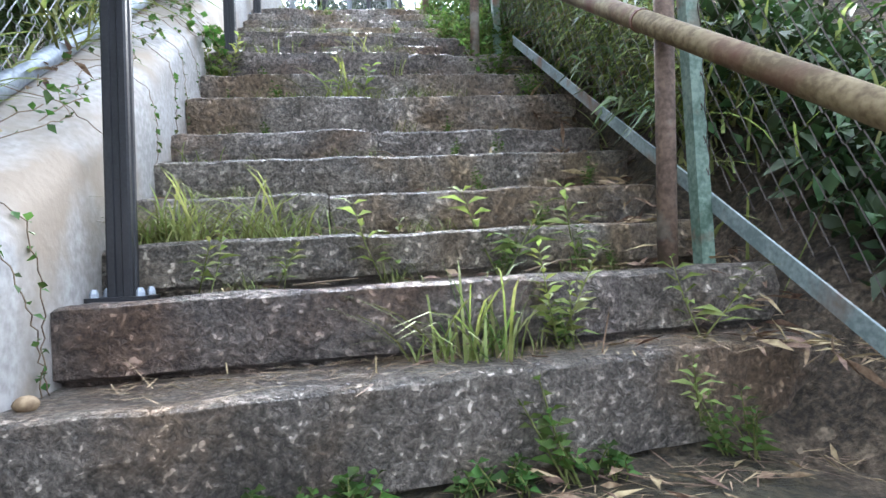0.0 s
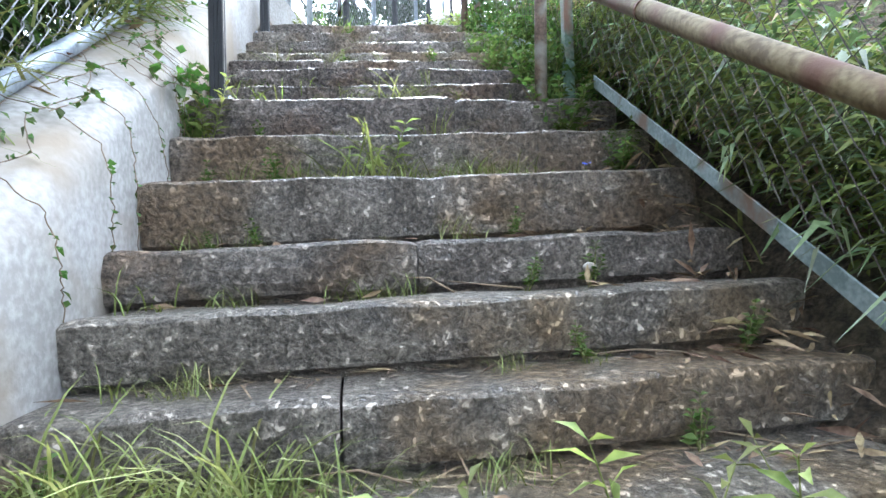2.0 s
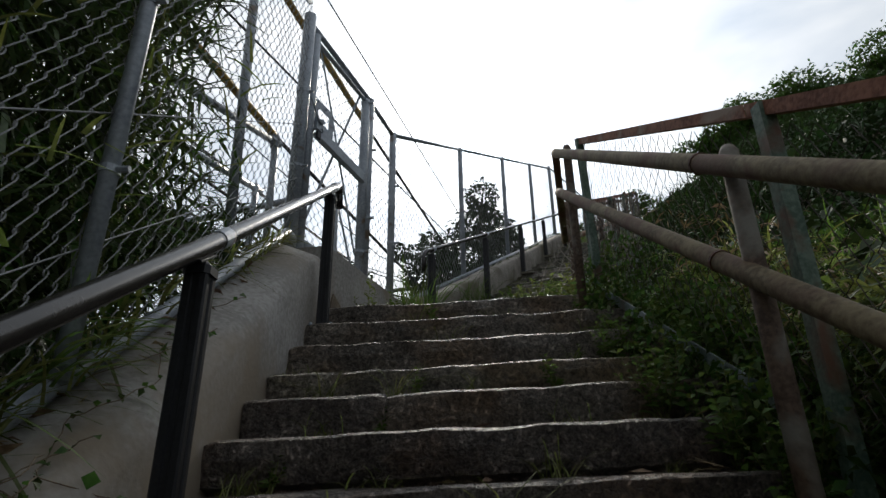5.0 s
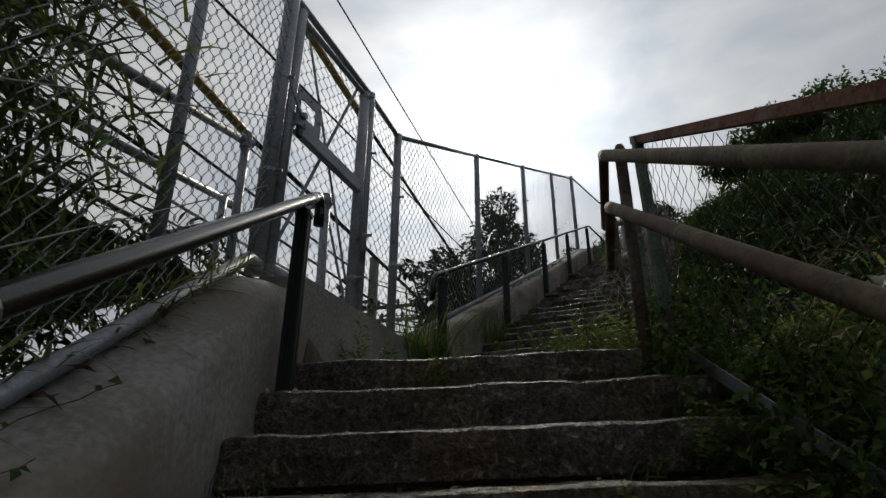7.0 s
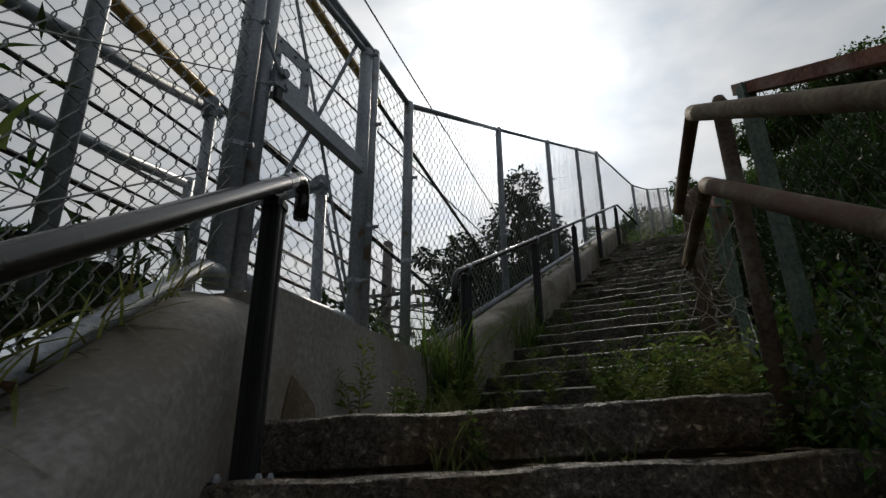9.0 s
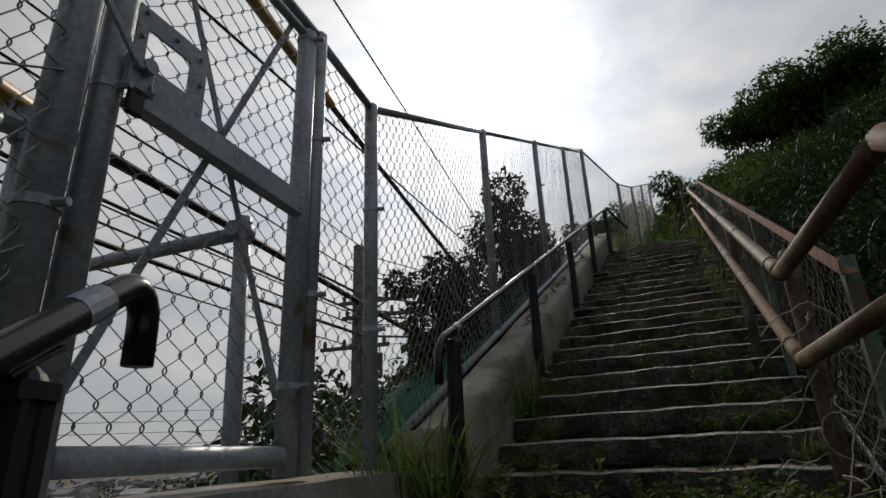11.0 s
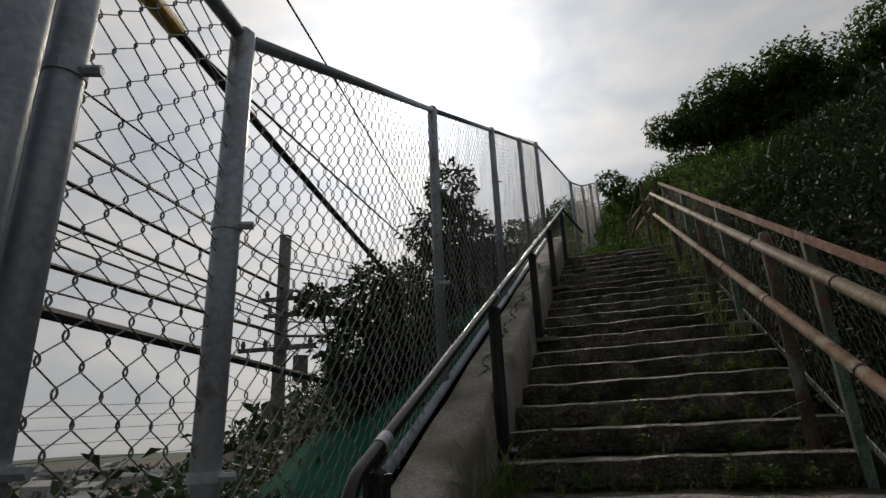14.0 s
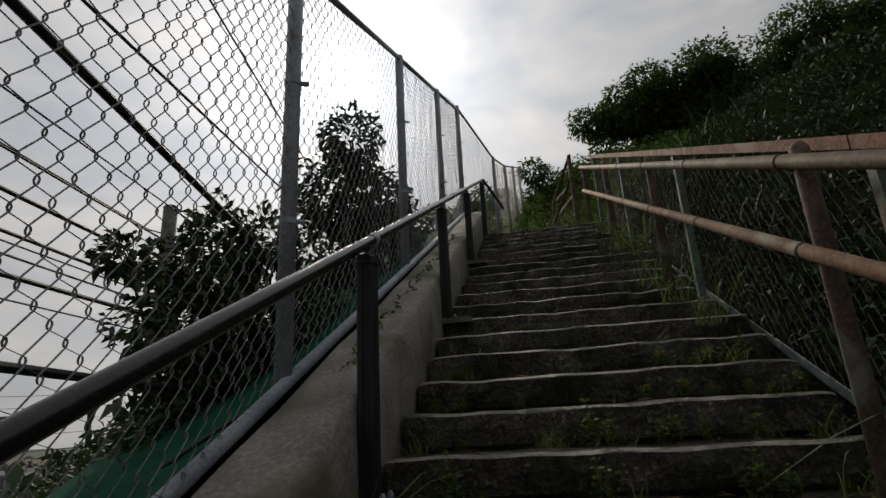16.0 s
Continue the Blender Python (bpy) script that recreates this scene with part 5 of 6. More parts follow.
    for k, l, kind, size in ((8, -0.36, "yellow", 1.35), (8, -0.28, "yellow", 1.2), (8, 0.24, "grass", 1.0), (8, 0.30, "grass", 1.2), (8, 0.36, "yellow", 1.0), (8, 0.02, "fine", 1.2), (6, 0.05, "grass", 1.4), (6, 0.18, "grass", 1.2), (6, 0.5, "fine", 1.3), (9, -0.1, "yellow", 0.9), (10, -0.3, "yellow", 0.9), (11, -0.38, "grass", 0.9), (7, 0.42, "grass", 0.9), (9, 0.45, "grass", 0.8)):
        spots.append((kind, tread(k, l), size))
    for kind, at, size in spots:
        plant(kind, at, size)


def landing_weeds():
    for i in range(150):
        t, l = rand(0, 1), rand(0, 1.85)
        if 0.32 < l < 1.15 and rand(0, 1) < 0.85:
            continue
        p = f1(5.42, -0.6 + l, 3.6).lerp(f2(-1.7, 0.05 + l, 3.78), t)
        plant(random.choice(("grass", "fine", "herb", "herb", "yellow", "fern")), p, rand(0.5, 1.05))
    for i in range(34):
        p = f1(5.5, 0.75, 3.6).lerp(f2(-1.7, 1.2, 3.78), rand(0, 1)) + Vector((rand(-0.25, 0.3), 0, 0))
        plant(random.choice(("bush", "herb", "fern")), p, rand(0.5, 0.9))
    # tall grass at the start of the upper wall
    for i in range(27):
        plant("tall", f2(-1.78 + rand(-0.16, 0.16), rand(-0.34, 0.03), 3.80), rand(1.1, 1.85))
    for i in range(7):
        plant("tall", f2(rand(-0.85, -0.25), rand(-0.02, 0.05), RW(-0.6) - 0.35), rand(0.9, 1.3))
    for i in range(6):
        plant("tall", f2(rand(-0.5, 0.1), rand(0.0, 0.05), RW(-0.3) - 0.55), rand(0.8, 1.3))


def upper_weeds():
    for k, (s, z) in enumerate(STEPS2[:-1]):
        if k >= 9:
            continue
        for i in range(32):
            l = rand(0.08, 1.6)
            if 0.3 < l < 1.25 and rand(0, 1) < 0.6:
                continue
            plant(random.choice(("fine", "creeper", "creeper", "creeper", "yellow", "herb", "grass")), f2(s + rand(0.17, 0.29), l, z - 0.012), rand(0.45, 1.0))
    P = []
    for s, z in STEPS2[9:-1]:
        for i in range(230):
            l, r = rand(0.08, 1.6), rand(0, 1)
            if (0.3 < l < 1.2 and r < 0.7) or noise.noise(Vector((l * 4.0, s * 4.0, 2.0))) < -0.05:
                continue
            P.append(tuple(f2(s + rand(0.14, 0.29), l, z - 0.005)))
    p = np.array(P)
    n = len(p)
    way = RNG.normal(0, 0.6, (n, 3)) + np.array([0, 0, 0.8])
    stuff("step_grass", blade_arrays(p, way, RNG.uniform(0.05, 0.16, n), RNG.uniform(0.004, 0.008, n), 0.7, 3), GRASS, "fine grass along the treads of the upper flight", "grass")
    w = RNG.uniform(0.02, 0.045, n)
    stuff("creeper", leaf_arrays(p + np.array([0, 0, 0.03]), RNG.normal(0, 1, (n, 3)) + np.array([0, 0, 0.3]), w, w * 0.55), LEAF_WEED, "small creeping weeds along the treads of the upper flight", "weeds")
    for s in (1.2, 1.6, 2.0, 3.0, 3.3, 4.2):
        plant("tall", f2(s, 1.45 + rand(-0.1, 0.1), 4.75 + 0.5 * s), rand(0.8, 1.2))
    for i in range(14):
        q = f2(rand(3.8, 6.2), rand(1.95, 2.7), 0)
        plant("tall", Vector((q.x, q.y, ground_z(q.x, q.y) - 0.02)), rand(1.1, 1.7))
    for i in range(10):
        s = rand(5.5, 6.3)
        plant("tall", f2(s, rand(0.1, 1.5), 7.35 + rand(0, 0.2)), rand(0.5, 0.9))


lower_weeds()
landing_weeds()
upper_weeds()


# ---- vines on the wall ----
def vine(points, n, label="thin vine with small leaves trailing down the wall", leaf=(0.014, 0.03)):
    pts = [Vector(p) for p in points]
    t = thing("vine", pts[0], label, "vine", "vines on the wall")
    fine = []
    for a, b in zip(pts, pts[1:]):
        fine += [a.lerp(b, i / 5) + Vector((rand(-0.004, 0.004), rand(-0.006, 0.006), rand(-0.004, 0.004))) for i in range(5)]
    fine.append(pts[-1])
    part("stem", tube(fine, 0.0015, 5), STEM, t)
    idx = [random.randrange(len(fine)) for i in range(n)]
    p = np.array([tuple(fine[i]) for i in idx])
    way = RNG.normal(0, 0.7, (n, 3)) + np.array([0.5, 0.0, 0.1])
    s = RNG.uniform(*leaf, n)
    foliage("leaves", leaf_arrays(p, way, s, s * 0.8), LEAF, t, pts[0])


def wall_vines():
    for s0, drop, drift in ((1.22, 0.5, 0.25), (1.32, 0.62, 0.05), (1.75, 0.45, 0.2), (2.15, 0.35, 0.12), (2.45, 0.5, 0.08), (2.62, 0.6, 0.1), (2.78, 0.42, 0.35), (3.05, 0.45, 0.15), (3.15, 0.55, 0.05)):
        top = LW(s0)
        pts = [f1(s0 - 0.1, -0.86, top - 0.02), f1(s0 - 0.03, -0.72, top - 0.05), f1(s0, -0.625, top - 0.13)]
        for i in range(1, 7):
            t = i / 6
            pts.append(f1(s0 + drift * t, -0.618 + 0.012 * math.sin(5 * t), top - 0.13 - drop * t))
        vine(pts, int(10 + drop * 26))
    for s0, s1 in ((1.1, 2.0), (1.6, 2.6), (2.4, 3.3), (3.0, 3.9)):
        vine([f1(s0 + (s1 - s0) * i / 8, -0.72 + 0.05 * math.sin(i * 1.7), LW(s0 + (s1 - s0) * i / 8) - 0.03 + 0.02 * math.sin(i * 2.3)) for i in range(9)], 34, "leafy vine creeping along the wall top")
    for s0 in (0.2, 0.9, 1.5, 2.3, 2.9):
        vine([f2(s0 + 0.12 * i, -0.15 + 0.04 * math.sin(i * 2), RW(s0 + 0.12 * i) + 0.012) for i in range(7)], 40, "creeping weed along the kerb wall")


def post_vines():
    """A leafy vine that climbs round the foot of the middle post and over the wall edge."""
    for k in range(7):
        s0 = 2.95 + 0.055 * k
        z0 = LW(s0) - 0.16
        pts = [f1(s0 - 0.12, -0.70, LW(s0 - 0.12) - 0.03)]
        for i in range(7):
            t = i / 6
            pts.append(f1(s0 + 0.24 * t + rand(-0.03, 0.03), -0.615 + 0.10 * t * rand(0.3, 1.2), z0 - (z0 - 2.42) * t * rand(0.75, 1.0) + 0.06 * math.sin(3.1 * t)))
        vine(pts, 11, "leafy vine tumbling over the wall beside the rail post", (0.03, 0.062))


def wall_top_litter():
    """Dead leaves, stalks and runners on the sloping wall top, and grass pushing out through the mesh."""
    n = 240
    s = RNG.uniform(0.6, 4.6, n)
    l = RNG.uniform(-0.92, -0.79, n)
    p = np.array(U1)[None, :] * s[:, None] + np.array(V1)[None, :] * l[:, None]
    p[:, 2] = LW(s) - 0.02 - 0.10 * np.clip((l + 0.80) / 0.14, 0, 0.7) + RNG.uniform(0, 0.03, n)
    keep = np.array([noise.noise(Vector((a * 2.3, b * 6, 8.0))) > -0.1 for a, b in zip(s, l)])
    k = int(keep.sum())
    way = RNG.normal(0, 1, (k, 3)) * np.array([1, 1, 0.35]) + np.array([0, -0.3, -0.2])
    size = RNG.uniform(0.03, 0.10, k)
    stuff("leaf_litter", leaf_arrays(p[keep], way, size, size * RNG.uniform(0.1, 0.4, k), 0.05, 0.5), DRY, "dead leaves and stalks on the sloping wall top", "leaf litter")
    for s0 in (0.9, 1.7, 2.5, 3.4):
        pts = [f1(s0 + 0.1 * i, -0.80 + 0.07 * math.sin(i * 1.3 + s0 * 5) + 0.02 * i * (s0 % 0.7), LW(s0 + 0.1 * i) - 0.02 + 0.03 * abs(math.sin(i * 1.9 + s0))) for i in range(8)]
        vine(pts, 12, "runner of creeper along the wall top", (0.02, 0.045))
    for n, a, b, mat, lo, hi, label in ((70, 3.0, 3.75, LEAF_WEED, 0.14, 0.30, "broad grass blades leaning out over the wall pipe"), (110, 1.2, 4.6, GRASS, 0.10, 0.24, "grass blades pushing out through the mesh"), (90, 1.0, 4.6, LEAF_BRIGHT, 0.10, 0.28, "yellowing blades caught in the mesh")):
        s = RNG.uniform(a, b, n)
        p = np.array(U1)[None, :] * s[:, None] + np.array(V1)[None, :] * RNG.uniform(-0.90, -0.84, n)[:, None]
        p[:, 2] = LW(s) + RNG.uniform(0.0, 0.16, n) + (RNG.uniform(0, 1.2, n) if mat is LEAF_BRIGHT else 0)
        way = RNG.normal(0, 0.5, (n, 3)) + np.array(V1)[None, :] * 0.7 + np.array([0, -0.2, 0.35])
        stuff("long_grass", blade_arrays(p, way, RNG.uniform(lo, hi, n), RNG.uniform(0.008, 0.018, n), 0.7, 4), mat, label, "grass")


wall_vines()
post_vines()
wall_top_litter()


# ---- litter, sheet, far town ----
def litter():
    spots = []
    for k, (s, z) in enumerate(STEPS1):
        nxt = STEPS1[k + 1][0] if k + 1 < len(STEPS1) else s + 0.3
        for i in range(26 if k < 9 else 10):
            l = rand(-0.52, 1.1) if rand(0, 1) < 0.5 else rand(0.7, 1.12)
            spots.append(f1(rand(s + 0.12, nxt - 0.01), l, step_top(k, l) + 0.006))
    for i in range(110):
        spots.append(f1(rand(0.85, 1.14), rand(0.3, 1.9), 0.765 + rand(0, 0.03)))
    for k, (s, z) in enumerate(STEPS2[:14]):
        for i in range(10):
            spots.append(f2(rand(s + 0.1, s + 0.28), rand(0.1, 1.6), z + 0.004))
    p = np.array([tuple(q) for q in spots])
    n = len(p)
    way = RNG.normal(0, 1, (n, 3)) * np.array([1, 1, 0.12])
    size = RNG.uniform(0.04, 0.12, n)
    stuff("leaf_litter", leaf_arrays(p, way, size, RNG.uniform(0.010, 0.022, n), -0.02, 0.5), DRY, "dry brown bamboo leaves scattered on the steps", "leaf litter")


litter()


def straw():
    """Straw, needles and twigs lying on the lower treads and at the foot."""
    P = []
    for k, m in ((0, 420), (1, 160), (2, 120), (3, 80), (4, 60), (5, 60), (6, 90), (7, 90), (8, 40), (9, 40)):
        s, z = STEPS1[k]
        nxt = STEPS1[k + 1][0]
        for i in range(m):
            l = rand(-0.5, 1.15)
            P.append(f1(nxt - 0.012 - abs(random.gauss(0, 0.06)) * (1.6 if k == 0 else 0.8), l, step_top(k, l) + 0.006 + rand(0, 0.008)))
    for i in range(260):
        P.append(f1(1.14 - abs(random.gauss(0, 0.09)), rand(-0.2, 1.9), 0.77 + rand(0, 0.01)))
    p = np.array([tuple(q) for q in P])
    n = len(p)
    way = RNG.normal(0, 1, (n, 3)) * np.array([1.0, 0.6, 0.06])
    stuff("straw", blade_arrays(p, way, RNG.uniform(0.04, 0.13, n), RNG.uniform(0.002, 0.0045, n), 0.05, 3), DRY, "dead straw and needles lying on the treads", "straw")
    for i in range(26):
        k = random.choice((0, 0, 1, 2, 3, 4, 6, 6, 7, 8))
        s, z = STEPS1[k]
        l = rand(-0.5, 1.1)
        a = f1(STEPS1[k + 1][0] - rand(0.02, 0.08), l, step_top(k, l) + 0.006)
        d = V1 * rand(-0.25, 0.25) + U1 * rand(-0.05, 0.03) + Vector((0, 0, rand(0, 0.05)))
        single("twig", tube([a, a + d * 0.5 + Vector((0, 0, rand(0, 0.02))), a + d], 0.002, 5, radii=[0.003, 0.0025, 0.001]), STEM, a, "thin dry twig lying on a step", "twig", "twigs on the steps")


straw()


def pebble(at, r, mat, label):
    verts, faces = [], []
    for i in range(9):
        for j in range(12):
            a, b = math.pi * i / 8, 2 * math.pi * j / 12
            p = Vector((math.sin(a) * math.cos(b), math.sin(a) * math.sin(b) * 0.85, math.cos(a) * 0.7))
            verts.append(Vector(at) + p * r * (1 + 0.12 * noise.noise(p * 2 + Vector(at))))
    for i in range(8):
        for j in range(12):
            faces.append((i * 12 + j, i * 12 + (j + 1) % 12, (i + 1) * 12 + (j + 1) % 12, (i + 1) * 12 + j))
    single("pebble", (verts, faces), mat, at, label, "pebble", smooth=True)


pebble(f1(2.452, 0.745, 1.755), 0.021, PALE_STEM, "pale round pebble set in the face of a step")
pebble(f1(1.22, -0.585, 1.012), 0.024, DRY, "small brown rounded stone by the wall foot")


def small_things():
    # a blue wildflower
    at = f1(2.80, 0.89, 2.08)
    t = thing("wildflower", at, "tiny blue dayflower growing on a tread", "flower")
    part("stem", tube([at, at + Vector((0.01, 0, 0.05))], 0.0015, 5), GRASS, t)
    for a in (0.4, 2.2):
        c = at + Vector((0.01, 0, 0.05))
        d = Vector((math.cos(a), math.sin(a), 0.5)) * 0.018
        e = Vector((-math.sin(a), math.cos(a), 0)) * 0.012
        part("petal", ([c, c + d * 0.6 + e, c + d * 1.3, c + d * 0.6 - e], [(0, 1, 2, 3)]), BLUE, t, "rounded blue petal")
    # tangle of dead vine hanging on the side fence at the bend
    base = f2(-2.35, 1.55, 4.1)
    t = thing("dead_vine", base, "pale tangle of dead vine stems on the fence", "vine")
    for k in range(26):
        p = base + Vector((rand(-0.12, 0.12), rand(-0.2, 0.25), rand(-0.05, 0.4)))
        pts = [p]
        v = Vector((rand(-1, 1), rand(-1, 1), rand(-1, 0.6))) * 0.02
        for i in range(18):
            v = v * 0.9 + Vector((rand(-1, 1), rand(-1, 1), rand(-1, 0.8))) * 0.008
            p = p + v
            pts.append(p)
        part("stem", tube(pts, 0.002, 5), PALE_STEM, t)
    # brown pointed stain on the landing wall, added as a thin raised plate
    a, b = f1(5.36, -0.64, 0), f2(-1.62, -0.12, 0)
    d = (b - a).normalized()
    n = Vector((d.y, -d.x, 0)) * 0.009
    verts = [a + d * x + Vector((0, 0, z)) + n for x, z in ((0.10, 3.60), (0.115, 3.68), (0.13, 3.75), (0.15, 3.80), (0.19, 3.78), (0.25, 3.75), (0.31, 3.71), (0.34, 3.60))]
    verts += [v - n * 1.2 for v in verts]
    m = 8
    faces = [tuple(range(m))] + [(k, (k + 1) % m, m + (k + 1) % m, m + k) for k in range(m)]
    single("stain_plate", (verts, faces), STAIN_BROWN, a + Vector((0, 0, 3.6)), "brown pointed stain on the landing wall, made as a thin plate", "patch", kind="structure")


STAIN_BROWN = material("brown_wall_stain", (0.13, 0.10, 0.07), (0.24, 0.19, 0.14), 0.9, 6, 60, 0.5)
small_things()


def spill():
    """Leaves of the bank that hang over the edge of the lower steps."""
    for n, s0, s1, l0, l1, hi, size, mat, label in ((4200, 3.3, 5.6, 0.99, 1.35, 0.55, 0.05, LEAF, "green leaves spilling over the edge of the steps"), (2600, 3.35, 5.6, 0.93, 1.25, 0.45, 0.042, LEAF_WEED, "light green creeper spilling onto the steps")):
        s = RNG.uniform(s0, s1, n)
        l = RNG.uniform(l0, l1, n)
        z = np.array([along([(a, b) for a, b in STEPS1], q) for q in s]) - 0.06
        keep = np.array([noise.noise(Vector((q * 2.1, w * 3.0, 1.5))) > -0.18 for q, w in zip(s, l)])
        p = np.array(U1)[None, :] * s[:, None] + np.array(V1)[None, :] * l[:, None]
        p[:, 2] = z + RNG.uniform(0, 1, n) ** 1.4 * hi * np.clip((l - l0 + 0.12) / 0.3, 0.2, 1)
        p = p[keep]
        k = len(p)
        w = RNG.uniform(0.6, 1.3, k) * size
        stuff("undergrowth", leaf_arrays(p, RNG.normal(0, 1, (k, 3)) + np.array([-0.2, 0, 0.2]), w, w * 0.5), mat, label, "undergrowth")


spill()


def bank_grass():
    """Bamboo grass over the flat bar of the side fence, dead leaves among it, bare dark soil beneath the bar."""
    bar = lambda s: 1.04 + 0.685 * (s - 0.97)
    for n, s0, s1, mat, a, b, label in ((1500, 1.8, 3.5, BAMBOO, 0.08, 0.17, "pale bamboo grass hanging through the side fence"), (3100, 1.75, 3.5, LEAF_BRIGHT, 0.06, 0.14, "yellow-green bamboo grass behind the side fence"), (1100, 1.9, 3.6, BAMBOO, 0.06, 0.13, "green bamboo grass behind the side fence"), (1200, 2.0, 4.6, DRY, 0.04, 0.11, "dead leaves caught in the bamboo grass")):
        s = RNG.uniform(s0, s1, n)
        l = 1.18 + RNG.uniform(0, 1, n) ** 1.3 * 0.45
        clump = np.array([noise.noise(Vector((q * 2.6, w * 2.6, 5.0))) for q, w in zip(s, l)])
        p = np.array(U1)[None, :] * s[:, None] + np.array(V1)[None, :] * l[:, None]
        p[:, 2] = bar(s) + 0.07 + RNG.uniform(0, 1, n) * (0.42 + 0.3 * clump) + 0.05 * (l - 1.15)
        a0 = RNG.uniform(0, 6.283, n)
        way = np.stack([np.cos(a0), np.sin(a0), RNG.normal(0.25, 0.5, n)], axis=1) - np.array(V1)[None, :] * 0.25
        keep = clump > -0.28
        k = int(keep.sum())
        length = RNG.uniform(a, b, k)
        stuff("bamboo_grass", leaf_arrays(p[keep], way[keep], length, length * RNG.uniform(0.09, 0.15, k), 0.42, 0.35), mat, label, "grass")
    # long leaves that arch out over the bar
    P, W = [], []
    for s, z in ((1.7, 0.2), (1.75, 0.16), (1.8, 0.2), (1.95, 0.12), (2.3, 0.14)):
        for i in range(7):
            P.append(tuple(f1(s + rand(-0.03, 0.03), 1.13, bar(s) + z + rand(-0.03, 0.03))))
            W.append(tuple(V1 * rand(-0.9, -0.15) + U1 * rand(-0.8, 0.5) + Vector((0, 0, rand(-0.15, 0.5)))))
    n = len(P)
    length = RNG.uniform(0.11, 0.22, n)
    stuff("bamboo_grass", leaf_arrays(np.array(P), np.array(W), length, length * 0.10, 0.6, 0.3), BAMBOO, "grey-green bamboo leaves arching over the flat bar", "grass")
    # dead leaves and stalks on the soil under the bar
    n = 420
    s = RNG.uniform(0.9, 4.0, n)
    l = RNG.uniform(1.02, 1.3, n)
    p = np.array(U1)[None, :] * s[:, None] + np.array(V1)[None, :] * l[:, None]
    p[:, 2] = np.array([max(along(STEPS1, q - 0.1), ground_z(a, b)) for q, a, b in zip(s, p[:, 0], p[:, 1])]) + 0.015
    length = RNG.uniform(0.04, 0.14, n)
    stuff("leaf_litter", leaf_arrays(p, RNG.normal(0, 1, (n, 3)) * np.array([1, 1, 0.3]), length, length * 0.16, 0.1, 0.5), DRY, "dead leaves and stalks on the soil under the bar", "leaf litter")
    # pale reeds on the bank
    for i in range(12):
        s, l = rand(3.7, 4.5), rand(1.75, 2.1)
        a = f1(s, l, 0)
        plant("tall", Vector((a.x, a.y, ground_z(a.x, a.y) - 0.02)), rand(0.7, 1.05))


bank_grass()


def hill_path():
    """Concrete edge of a path on the bank with a pipe rail on it."""
    a, b = Vector((1.75, 7.56, 5.30)), Vector((5.2, 5.95, 5.36))
    d = (b - a).normalized()
    side = Vector((-d.y, d.x, 0))
    single("concrete_kerb", prism(soft_rect(0.7, 0.5, 0.02), a + side * 0.3 - Vector((0, 0, 0.2)), b + side * 0.3 - Vector((0, 0, 0.2)), side, (0, 0, 1)), CONCRETE, a, "pale concrete edge of a path on the bank", "kerb")
    rail = thing("path_rail", a, "low grey pipe rail along the path on the bank", "railing")
    up = Vector((0, 0, 0.17))
    part("pipe", tube([a + side * 0.4 + up, b + side * 0.4 + up], 0.03, 10), GALV, rail, smooth=True)
    for t in (0.03, 0.35, 0.67, 0.97):
        q = a.lerp(b, t) + side * 0.4
        part("post", tube([q + Vector((0, 0, 0.03)), q + up], 0.02, 8), GALV, rail)


hill_path()


def green_sheet():
    verts, faces = [], []
    n, m = 40, 10
    for i in range(n + 1):
        for j in range(m + 1):
            s = -1.3 + 7.5 * i / n
            l = -0.37 - 1.3 * j / m
            p = f2(s, l, FB(s) - 0.03 - 0.42 * (j / m) ** 0.9 * 1.3)
            p.z += 0.03 * noise.noise(p * 3.1) + 0.012 * noise.noise(p * 9)
            verts.append(p)
    for i in range(n):
        for j in range(m):
            a = i * (m + 1) + j
            faces.append((a, a + 1, a + m + 2, a + m + 1))
    single("weed_sheet", (verts, faces), GREEN_SHEET, f2(0, -0.5, 4.9), "dark green weed-control sheet laid outside the fence", "sheet", smooth=True)
    single("sheet_edge", tube([f2(0.02 + 0.01 * i, -0.4 - 0.06 * i, FB(0.0) - 0.0 - 0.03 * i) for i in range(9)], 0.008, 6), CABLE, f2(0, -0.5, 4.9), "black hose lying across the green sheet", "hose")


green_sheet()


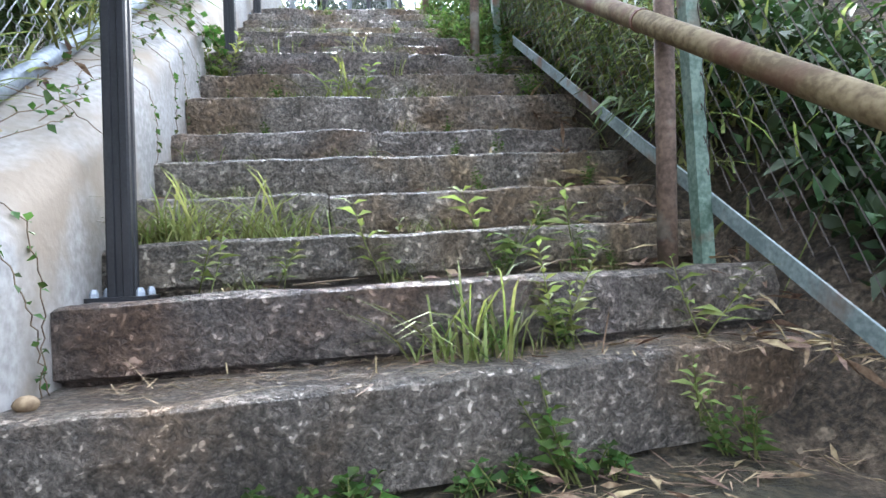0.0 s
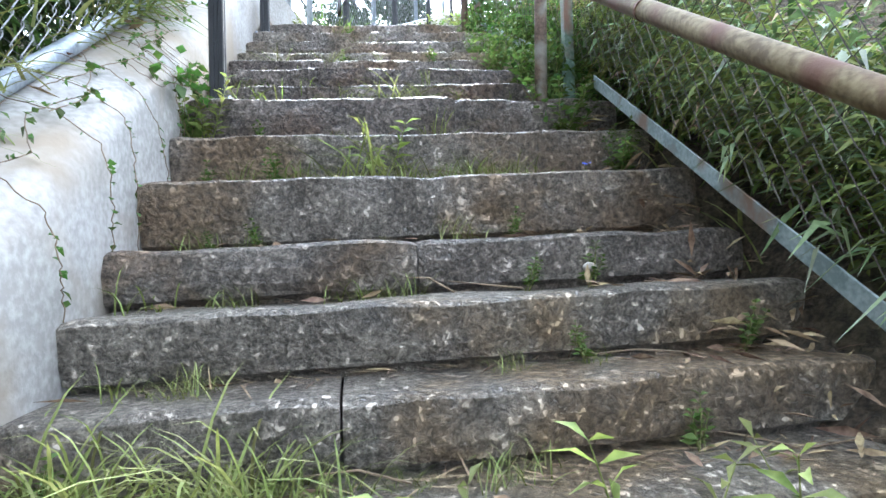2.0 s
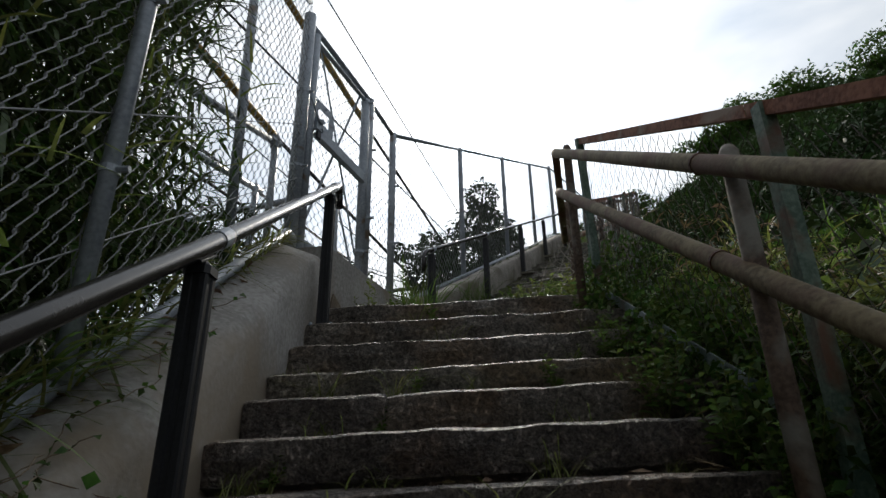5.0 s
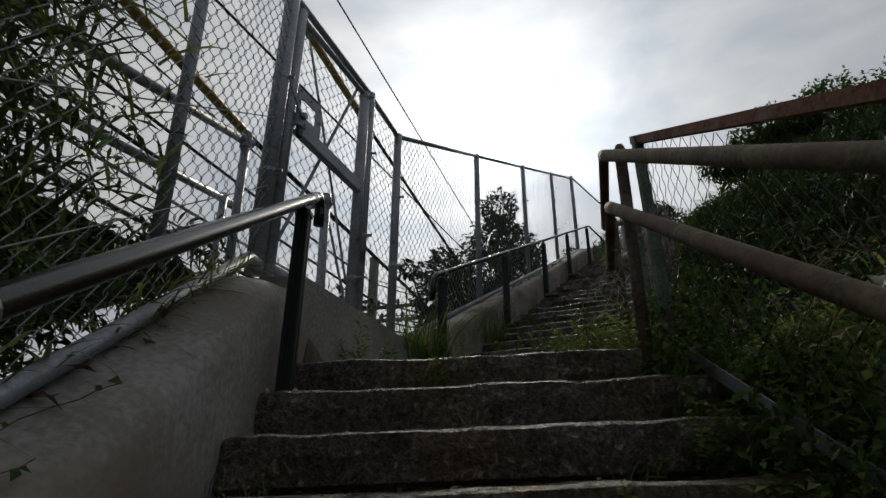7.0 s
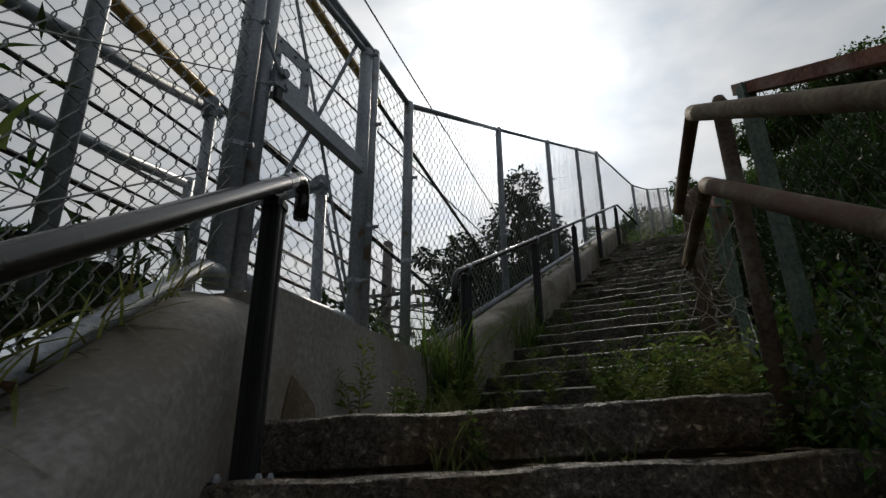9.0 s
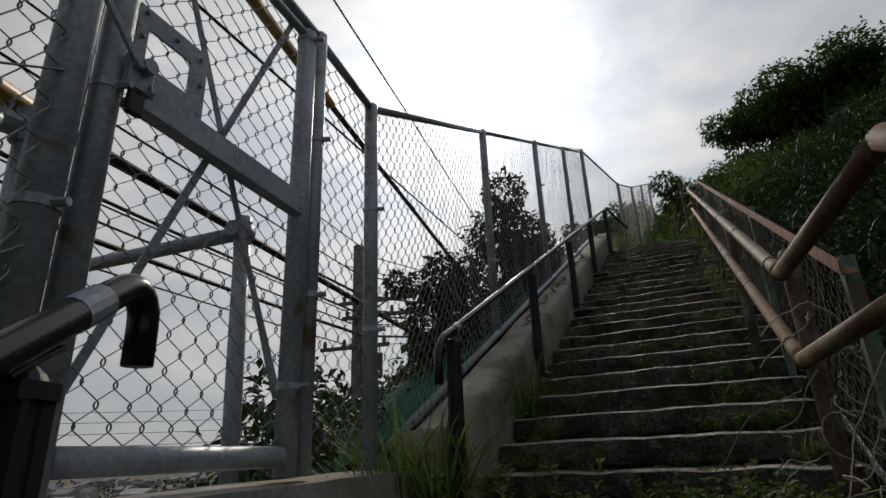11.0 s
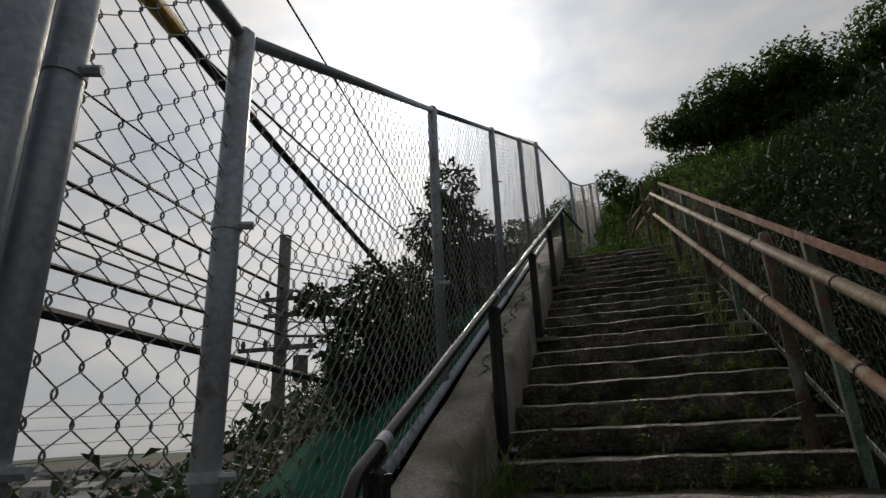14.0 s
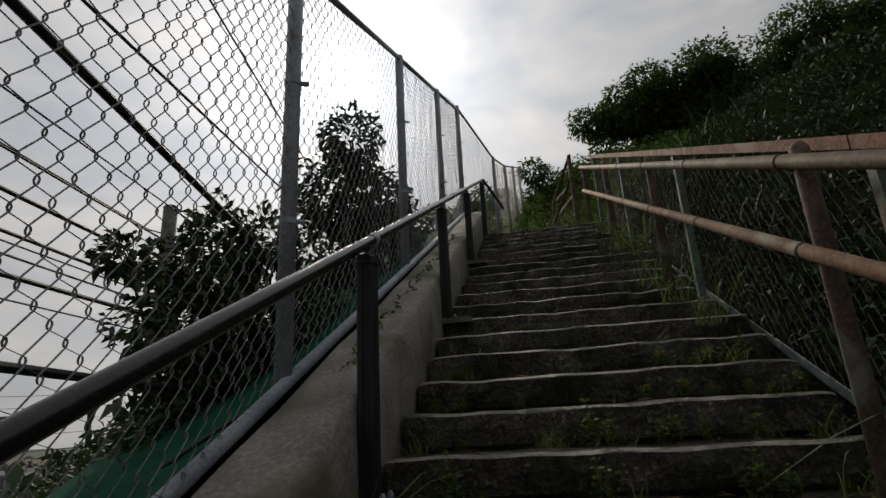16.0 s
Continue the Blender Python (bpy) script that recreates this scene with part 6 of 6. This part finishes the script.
def shed():
    """A low shed roof beyond the fence: ribbed dark sheets on a frame."""
    t = thing("shed", (-3.7, 5.3, 3.4), "low shed with a dark ribbed metal roof beyond the fence", "shed")
    verts, faces = [], []
    n = 48
    for i in range(n + 1):
        y = 3.2 + 2.2 * i / n
        h = 0.012 * math.sin(i * math.pi / 2)
        for x, z in ((-4.7, 4.05), (-3.05, 4.33), (-3.05, 4.31), (-4.7, 4.03)):
            verts.append((x, y, z + h))
    for i in range(n):
        for k in range(4):
            a, b = i * 4 + k, i * 4 + (k + 1) % 4
            faces.append((a, b, b + 4, a + 4))
    part("roof", (verts, faces), RAIL_COVER, t, "dark ribbed metal sheet")
    for x, y, z in ((-3.12, 3.3, 4.28), (-3.12, 5.3, 4.28), (-4.6, 3.3, 4.0), (-4.6, 5.3, 4.0)):
        part("post", prism(soft_rect(0.08, 0.08, 0.01), (x, y, 1.0), (x, y, z), (1, 0, 0), (0, 1, 0)), BARK, t)


shed()


def town():
    verts, faces = [], []
    r = random.Random(5)
    for k in range(220):
        az, dist = radians(-r.uniform(20, 85)), r.uniform(120, 900)
        x, y = dist * math.sin(az), dist * math.cos(az)
        w, d, h = r.uniform(6, 14), r.uniform(6, 12), r.uniform(4, 8)
        z = ground_z(x, y) - 0.5
        c = len(verts)
        verts += [(x + sx * w / 2, y + sy * d / 2, z + zz) for zz in (0, h) for sx, sy in ((-1, -1), (1, -1), (1, 1), (-1, 1))]
        verts += [(x - w / 2 - 0.4, y, z + h + 2.2), (x + w / 2 + 0.4, y, z + h + 2.2)]
        faces += [(c, c + 1, c + 5, c + 4), (c + 1, c + 2, c + 6, c + 5), (c + 2, c + 3, c + 7, c + 6), (c + 3, c, c + 4, c + 7), (c + 4, c + 5, c + 9, c + 8), (c + 6, c + 7, c + 8, c + 9), (c + 5, c + 6, c + 9), (c + 7, c + 4, c + 8)]
    ob = single("town", (verts, faces), ROOFS, (0, 0, 0), "distant houses of a town on the plain", "town", kind="stuff")
    n = 5000
    az, dist = RNG.uniform(-1.6, -0.3, n), RNG.uniform(90, 900, n)
    p = np.stack([dist * np.sin(az), dist * np.cos(az), np.full(n, -13.0) + RNG.uniform(0, 6, n)], axis=1)
    s = RNG.uniform(2.5, 6, n)
    stuff("far_woods", leaf_arrays(p, RNG.normal(0, 1, (n, 3)), s, s * 0.8), FAR_GREEN, "distant clumps of trees between the houses", "woods")
    verts, faces = [], []
    for i in range(121):
        a = radians(-110 + 1.0 * i)
        h = 2 + 16 * max(0, noise.noise(Vector((i * 0.09, 2.0, 0))) + 0.25)
        for q, z in ((1900, -13), (2150, h), (2600, h * 0.9)):
            verts.append((q * math.sin(a), q * math.cos(a), z))
    for i in range(120):
        for j in range(2):
            a = i * 3 + j
            faces.append((a, a + 3, a + 4, a + 1))
    single("backdrop", (verts, faces), FAR_GREEN, (0, 0, 0), "low wooded hills on the horizon", "hills", kind="structure")


town()
